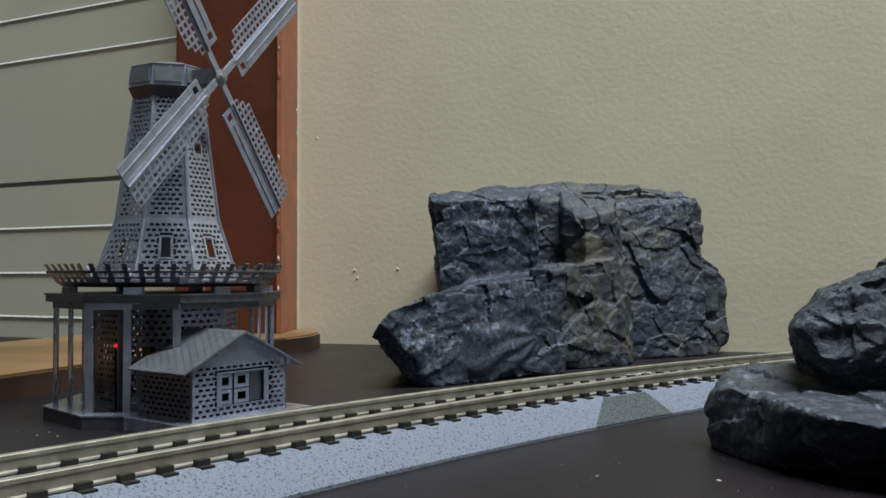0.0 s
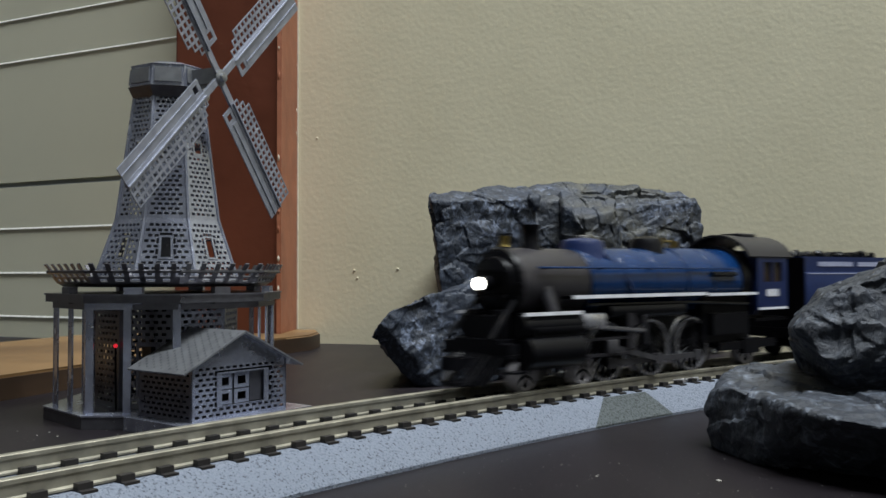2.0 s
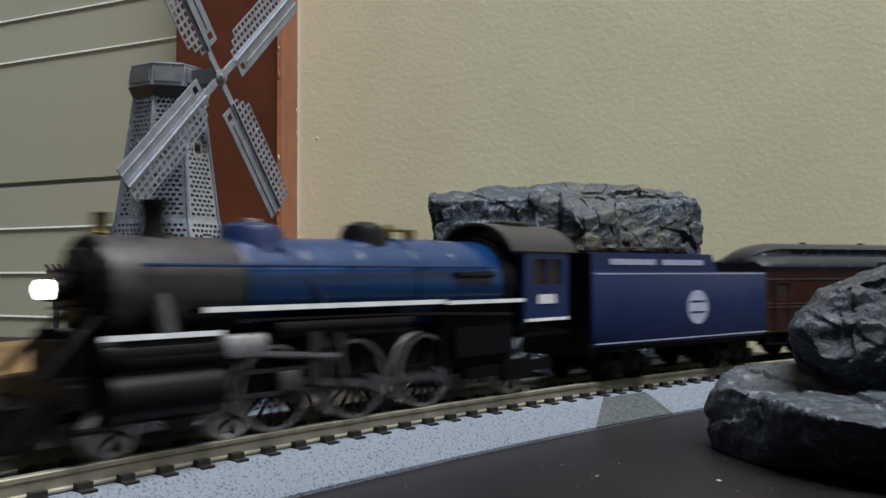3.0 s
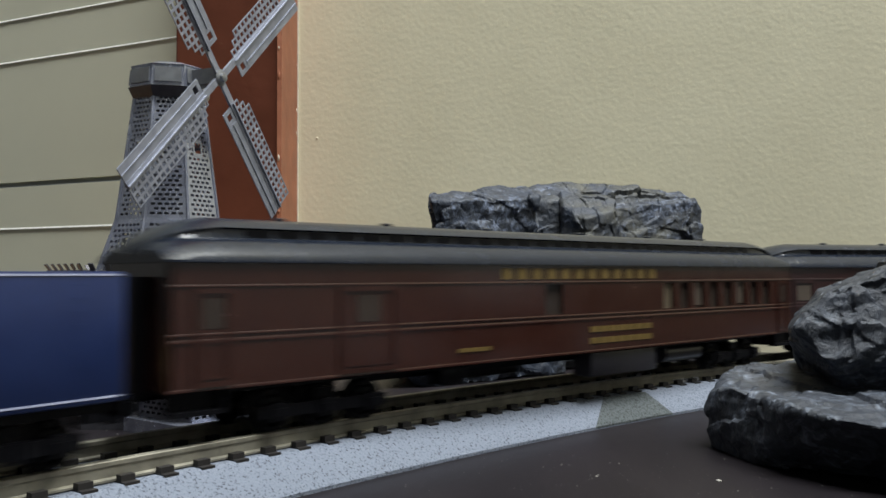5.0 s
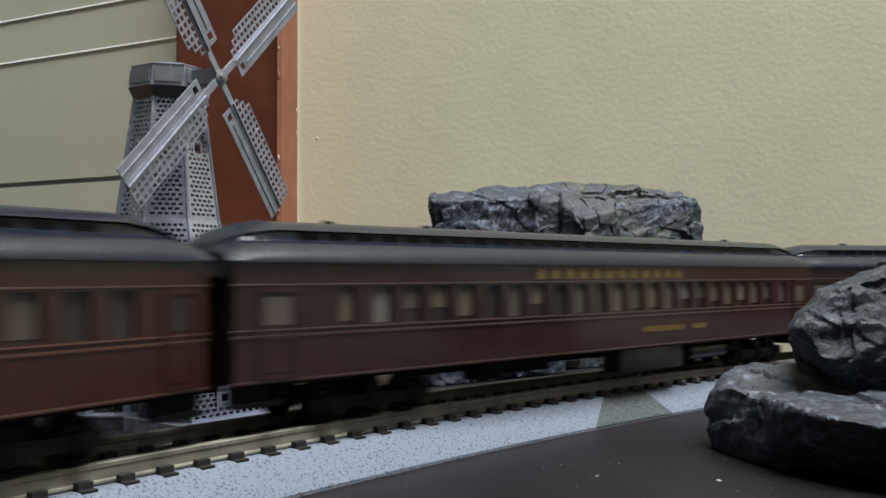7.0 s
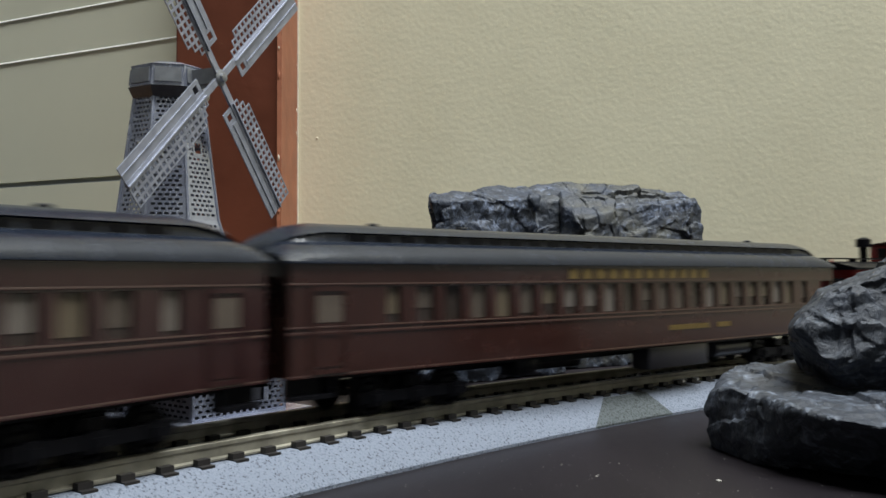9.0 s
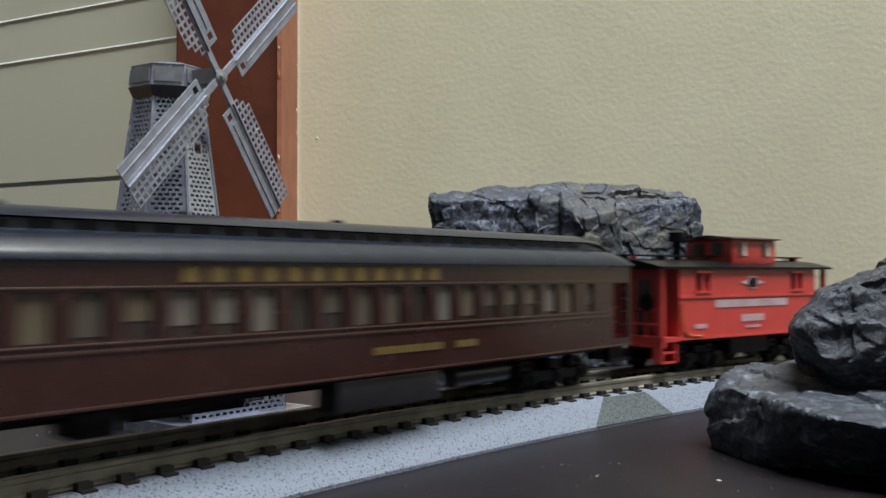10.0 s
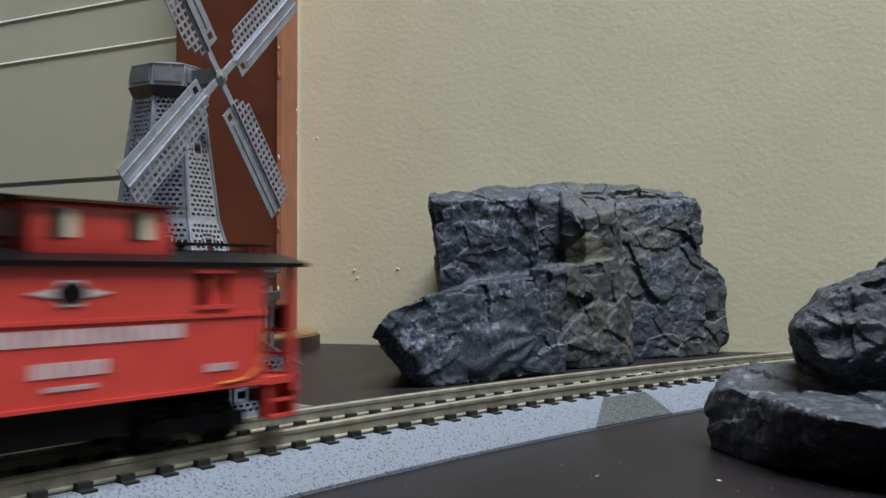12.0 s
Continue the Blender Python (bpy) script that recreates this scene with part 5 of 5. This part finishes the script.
def rock_mesh(blocks, voxel, smooth, facet, grain, floor_z, seed, worn=None):
    """Blocks joined into one skin, worn round, then split by noise along the surface."""
    src = bmesh.new()
    for planes in blocks:
        part_bm = bmesh.new()
        block_hull(part_bm, planes)
        bmesh.ops.recalc_face_normals(part_bm, faces=part_bm.faces[:])
        me = bpy.data.meshes.new("block")
        part_bm.to_mesh(me)
        part_bm.free()
        src.from_mesh(me)
        bpy.data.meshes.remove(me)
    me = bpy.data.meshes.new("block")
    src.to_mesh(me)
    src.free()
    ob = new("block", me)
    md = ob.modifiers.new("remesh", "REMESH")
    md.mode, md.voxel_size = "VOXEL", voxel
    dg = bpy.context.evaluated_depsgraph_get()
    skin = bpy.data.meshes.new_from_object(ob.evaluated_get(dg), depsgraph=dg)
    bpy.data.objects.remove(ob)
    bpy.data.meshes.remove(me)
    bm = bmesh.new()
    bm.from_mesh(skin)
    bpy.data.meshes.remove(skin)
    for _ in range(smooth):
        bmesh.ops.smooth_vert(bm, verts=bm.verts[:], factor=0.5, use_axis_x=True, use_axis_y=True, use_axis_z=True)
    off = Vector((seed * 17.3, seed * 5.1, seed * 9.7))
    bm.normal_update()
    moved = []
    for v in bm.verts:
        q = v.co + off
        k = 0.0
        for size, amp in facet:
            w = Vector((q.x, q.y, q.z * 1.3)) / size + noise.noise_vector(q / (size * 1.1)) * 0.4
            ds, near = noise.voronoi(w)[:2]
            rnd = noise.cell_vector(near[0] * 7.3)
            tilt = noise.cell_vector(near[0] * 5.1 + Vector((3, 7, 1))) - Vector((0.5, 0.5, 0.5))
            k += amp * ((rnd.x - 0.5) * 0.8 + tilt.dot(w - near[0]) * 1.6) - max(0.0, 0.05 - (ds[1] - ds[0])) * amp * 0.5
        strata = noise.ridged_multi_fractal(Vector((q.x + q.z * 0.4, q.y, q.z * 2.2 - q.x * 0.5)) / 11, 1.0, 2.2, 5, 1.0, 2.0) - 1.1
        k += strata * grain + noise.fractal(q / 9.0, 1.0, 2.1, 5) * grain * 1.6
        if worn:
            # a smooth conchoidal break with ribs that fan out from one end
            centre, radii, root = worn
            d = Vector([(v.co[i] - centre[i]) / radii[i] for i in range(3)]).length
            w = max(0.0, min(1.0, (1.15 - d) / 0.35))
            fan = math.atan2(v.co.z - root[2], root[0] - v.co.x)
            rib = math.sin(fan * 16 + noise.noise(q / 9) * 2.5) * 0.28 + (1 - d * d) * 0.9
            k = k * (1 - 0.85 * w) + rib * w
        moved.append(v.co + v.normal * k)
    for v, c in zip(bm.verts, moved):
        v.co = c
    bmesh.ops.smooth_vert(bm, verts=bm.verts[:], factor=0.3, use_axis_x=True, use_axis_y=True, use_axis_z=True)
    for v in bm.verts:
        v.co.z = max(v.co.z, floor_z)
        past = WN.dot(Vector((v.co.x, v.co.y)) - W0) + 0.6
        if past > 0:
            v.co.x, v.co.y = v.co.x - WN.x * past, v.co.y - WN.y * past
    bmesh.ops.triangulate(bm, faces=bm.faces[:])
    return bm


def rock(name, label, material, *args):
    me = to_mesh(name, rock_mesh(*args), material, 32)
    return tagged(new(name, me), label, "rock")


DOWN = ((0, 0, -1), (0, 0, 0))
BACK = ((WN.x, WN.y, 0), (W0.x + WN.x * -4, W0.y + WN.y * -4, 0))
LEDGE = ((0.13, -0.30, 0.94), (-0.6, 240, 48.0))
CROWN = ((0.075, 0.04, 1), (29, 285, 59.6))
UPPER = [((0.56, -0.82, -0.04), (-1.4, 238, 36)), ((-1, 0, -0.11), (-1.4, 238, 30)), LEDGE, CROWN, ((-0.27, 0.05, 0.96), (-3, 245, 49.6)), ((1, 0.05, 0), (28.0, 258, 36)), BACK, ((0, 0, -1), (0, 0, 22))]
CREST = [((0.45, -0.89, 0.08), (32, 273, 40)), ((-1, 0, 0), (8, 0, 0)), ((0.1, -0.42, 0.90), (46, 278, 50)), CROWN, ((-0.27, 0.05, 0.96), (-3, 245, 49.2)), ((1, 0, 0), (66, 0, 0)), BACK, ((0, 0, -1), (0, 0, 8))]
BUTTRESS = [((0.45, -0.89, 0.05), (49, 266.5, 20)), ((-0.7, -0.7, 0.02), (39.6, 268, 32)), ((0.95, -0.3, 0.10), (58.8, 274, 6)), ((0.78, -0.62, 0.08), (55.6, 269.5, 15)), ((0.05, -0.5, 0.86), (48, 271, 47.5)), ((-1, 0, 0), (37.5, 0, 0)), ((0, 1, 0), (0, 282, 0)), DOWN]
RIGHT = [((0.42, -0.90, 0.12), (70, 286, 25)), ((-1, 0, 0), (48, 0, 0)), ((0.12, -0.42, 0.90), (72, 289, 50)), CROWN, ((1, -0.15, 0.04), (86.9, 296, 43)), ((0.75, -0.1, 0.65), (84, 292, 51)), BACK, DOWN]
LOBE = [((0.36, -0.93, 0.10), (88, 296, 12)), ((0.55, -0.2, 0.8), (90.5, 298, 29.5)), ((1, -0.1, 0.0), (97.5, 300, 15)), ((0.8, -0.3, -0.5), (96.5, 299, 4)), ((-1, 0, 0), (60, 0, 0)), BACK, DOWN]
LOWER = [((0.60, -0.77, 0.08), (10.8, 222.5, 8)), ((-0.14, -0.03, 1), (2.4, 232, 24.2)), ((-1, -0.05, 0), (-17.2, 206, 10.8)), ((-0.80, 0.2, 0.6), (-16.6, 207, 12.8)), ((-0.5, 0.12, 0.86), (-11.6, 213, 18.2)),
         ((0.05, -0.90, -0.43), (-2, 209, 6.4)), ((-0.75, -0.05, -0.65), (-13.6, 207, 7.8)), ((1, 0, 0), (34, 0, 0)), ((0, 1, 0), (0, 290, 0)), DOWN]
STEP = [((0.55, -0.82, 0.08), (31, 246.5, 9)), ((-1, 0, 0), (16, 0, 0)), ((-0.14, -0.03, 1), (42.7, 258, 30.6)), ((0.95, -0.3, 0.16), (55, 262, 6)), ((0, 1, 0), (0, 290, 0)), DOWN]
rock("large_rock", "large craggy blue-grey rock with yellowish stains, beside the track", M_ROCK, [UPPER, CREST, BUTTRESS, RIGHT, LOBE, LOWER, STEP], 0.45, 3,
     ((24, 1.7), (10, 0.7), (4.5, 0.22)), 0.36, 0.03, 5, ((12, 225, 8), (15.5, 13, 8.0), (28, 238, 11)))
SLAB = [((-0.97, -0.2, -0.05), (42.3, 136, 6)), ((-0.6, 0.1, 0.8), (44, 138, 10.2)), ((-0.86, -0.42, -0.28), (43, 124, 8)), ((-0.5, -0.52, -0.69), (47.4, 111, 9.3)), ((-0.82, 0.55, 0.1), (45.6, 144, 6)), ((-0.15, 0.98, 0.1), (58, 158, 6)),
        ((0, -0.06, 1), (60, 150, 11.3)), ((-0.2, -0.9, -0.4), (56, 102, 9)), ((1, 0, 0), (112, 0, 0)), DOWN]
rock("slab_rock", "flat dark grey stone slab lying on the table", M_ROCK2, [SLAB], 0.4, 4, ((15, 1.0), (6, 0.4), (3, 0.2)), 0.32, 0.03, 11)
TOP = [((-0.72, 0.28, 0.69), (57, 140, 20.4)), ((-0.38, 0.15, 0.92), (60.5, 140, 24)), ((0, 0, 1), (0, 0, 29.5)), ((-0.93, 0.37, -0.1), (55.4, 140, 17.5)), ((-0.75, 0.1, -0.62), (55.8, 138, 15.2)), ((-0.25, -0.93, 0.25), (62, 124, 17)),
       ((-0.1, -0.7, -0.7), (62, 126, 12.8)), ((0, 1, 0.1), (0, 153, 18)), ((1, 0, 0), (116, 0, 0)), ((0, 0, -1), (0, 0, 10.2))]
rock("top_rock", "rounded grey stone resting on the flat slab", M_ROCK2, [TOP], 0.4, 7, ((13, 1.0), (6, 0.5), (2.8, 0.25)), 0.35, 9.6, 23)


# ---- what moves ----
def on_rails(t, middle, half):
    s = middle - SPEED * t
    a, _ = on_line(s - half)
    b, _ = on_line(s + half)
    m, d = (a + b) / 2, a - b
    return pose(m.x * MM, m.y * MM, RAIL_Z * MM, 0, 0, math.degrees(math.atan2(d.y, d.x)))


def motions():
    for ob, middle, half in TRAIN:
        walk(ob, [(k / 5, on_rails(k / 5, middle, half)) for k in range(61)])
    for ob, x, r in WHEELS:
        turn = math.degrees(SPEED / r)
        n = math.ceil(12 * turn / 80)
        ts = [round(12 * 30 * k / n) / 30 for k in range(n + 1)]
        walk(ob, [(t, pose(x * MM, 0, r * MM, 0, turn * t, 0)) for t in ts])
    for rod, main, ch, lead in DRIVERS:
        rows, mrows, crows = [], [], []
        for k in range(181):
            t = k / 15
            a = SPEED / 5.6 * t - lead
            px, pz = 2.4 * math.cos(a), -2.4 * math.sin(a)
            rows.append((t, pose(px * MM, 0, (5.6 + pz) * MM)))
            reach = math.sqrt(15.5 ** 2 - (pz - 1.0) ** 2)
            mrows.append((t, pose(px * MM, 0, (5.6 + pz) * MM, 0, -math.degrees(math.atan2(1.0 - pz, reach)), 0)))
            crows.append((t, pose((px + reach) * MM, 0, 6.6 * MM)))
        walk(rod, rows)
        walk(main, mrows)
        walk(ch, crows)


motions()
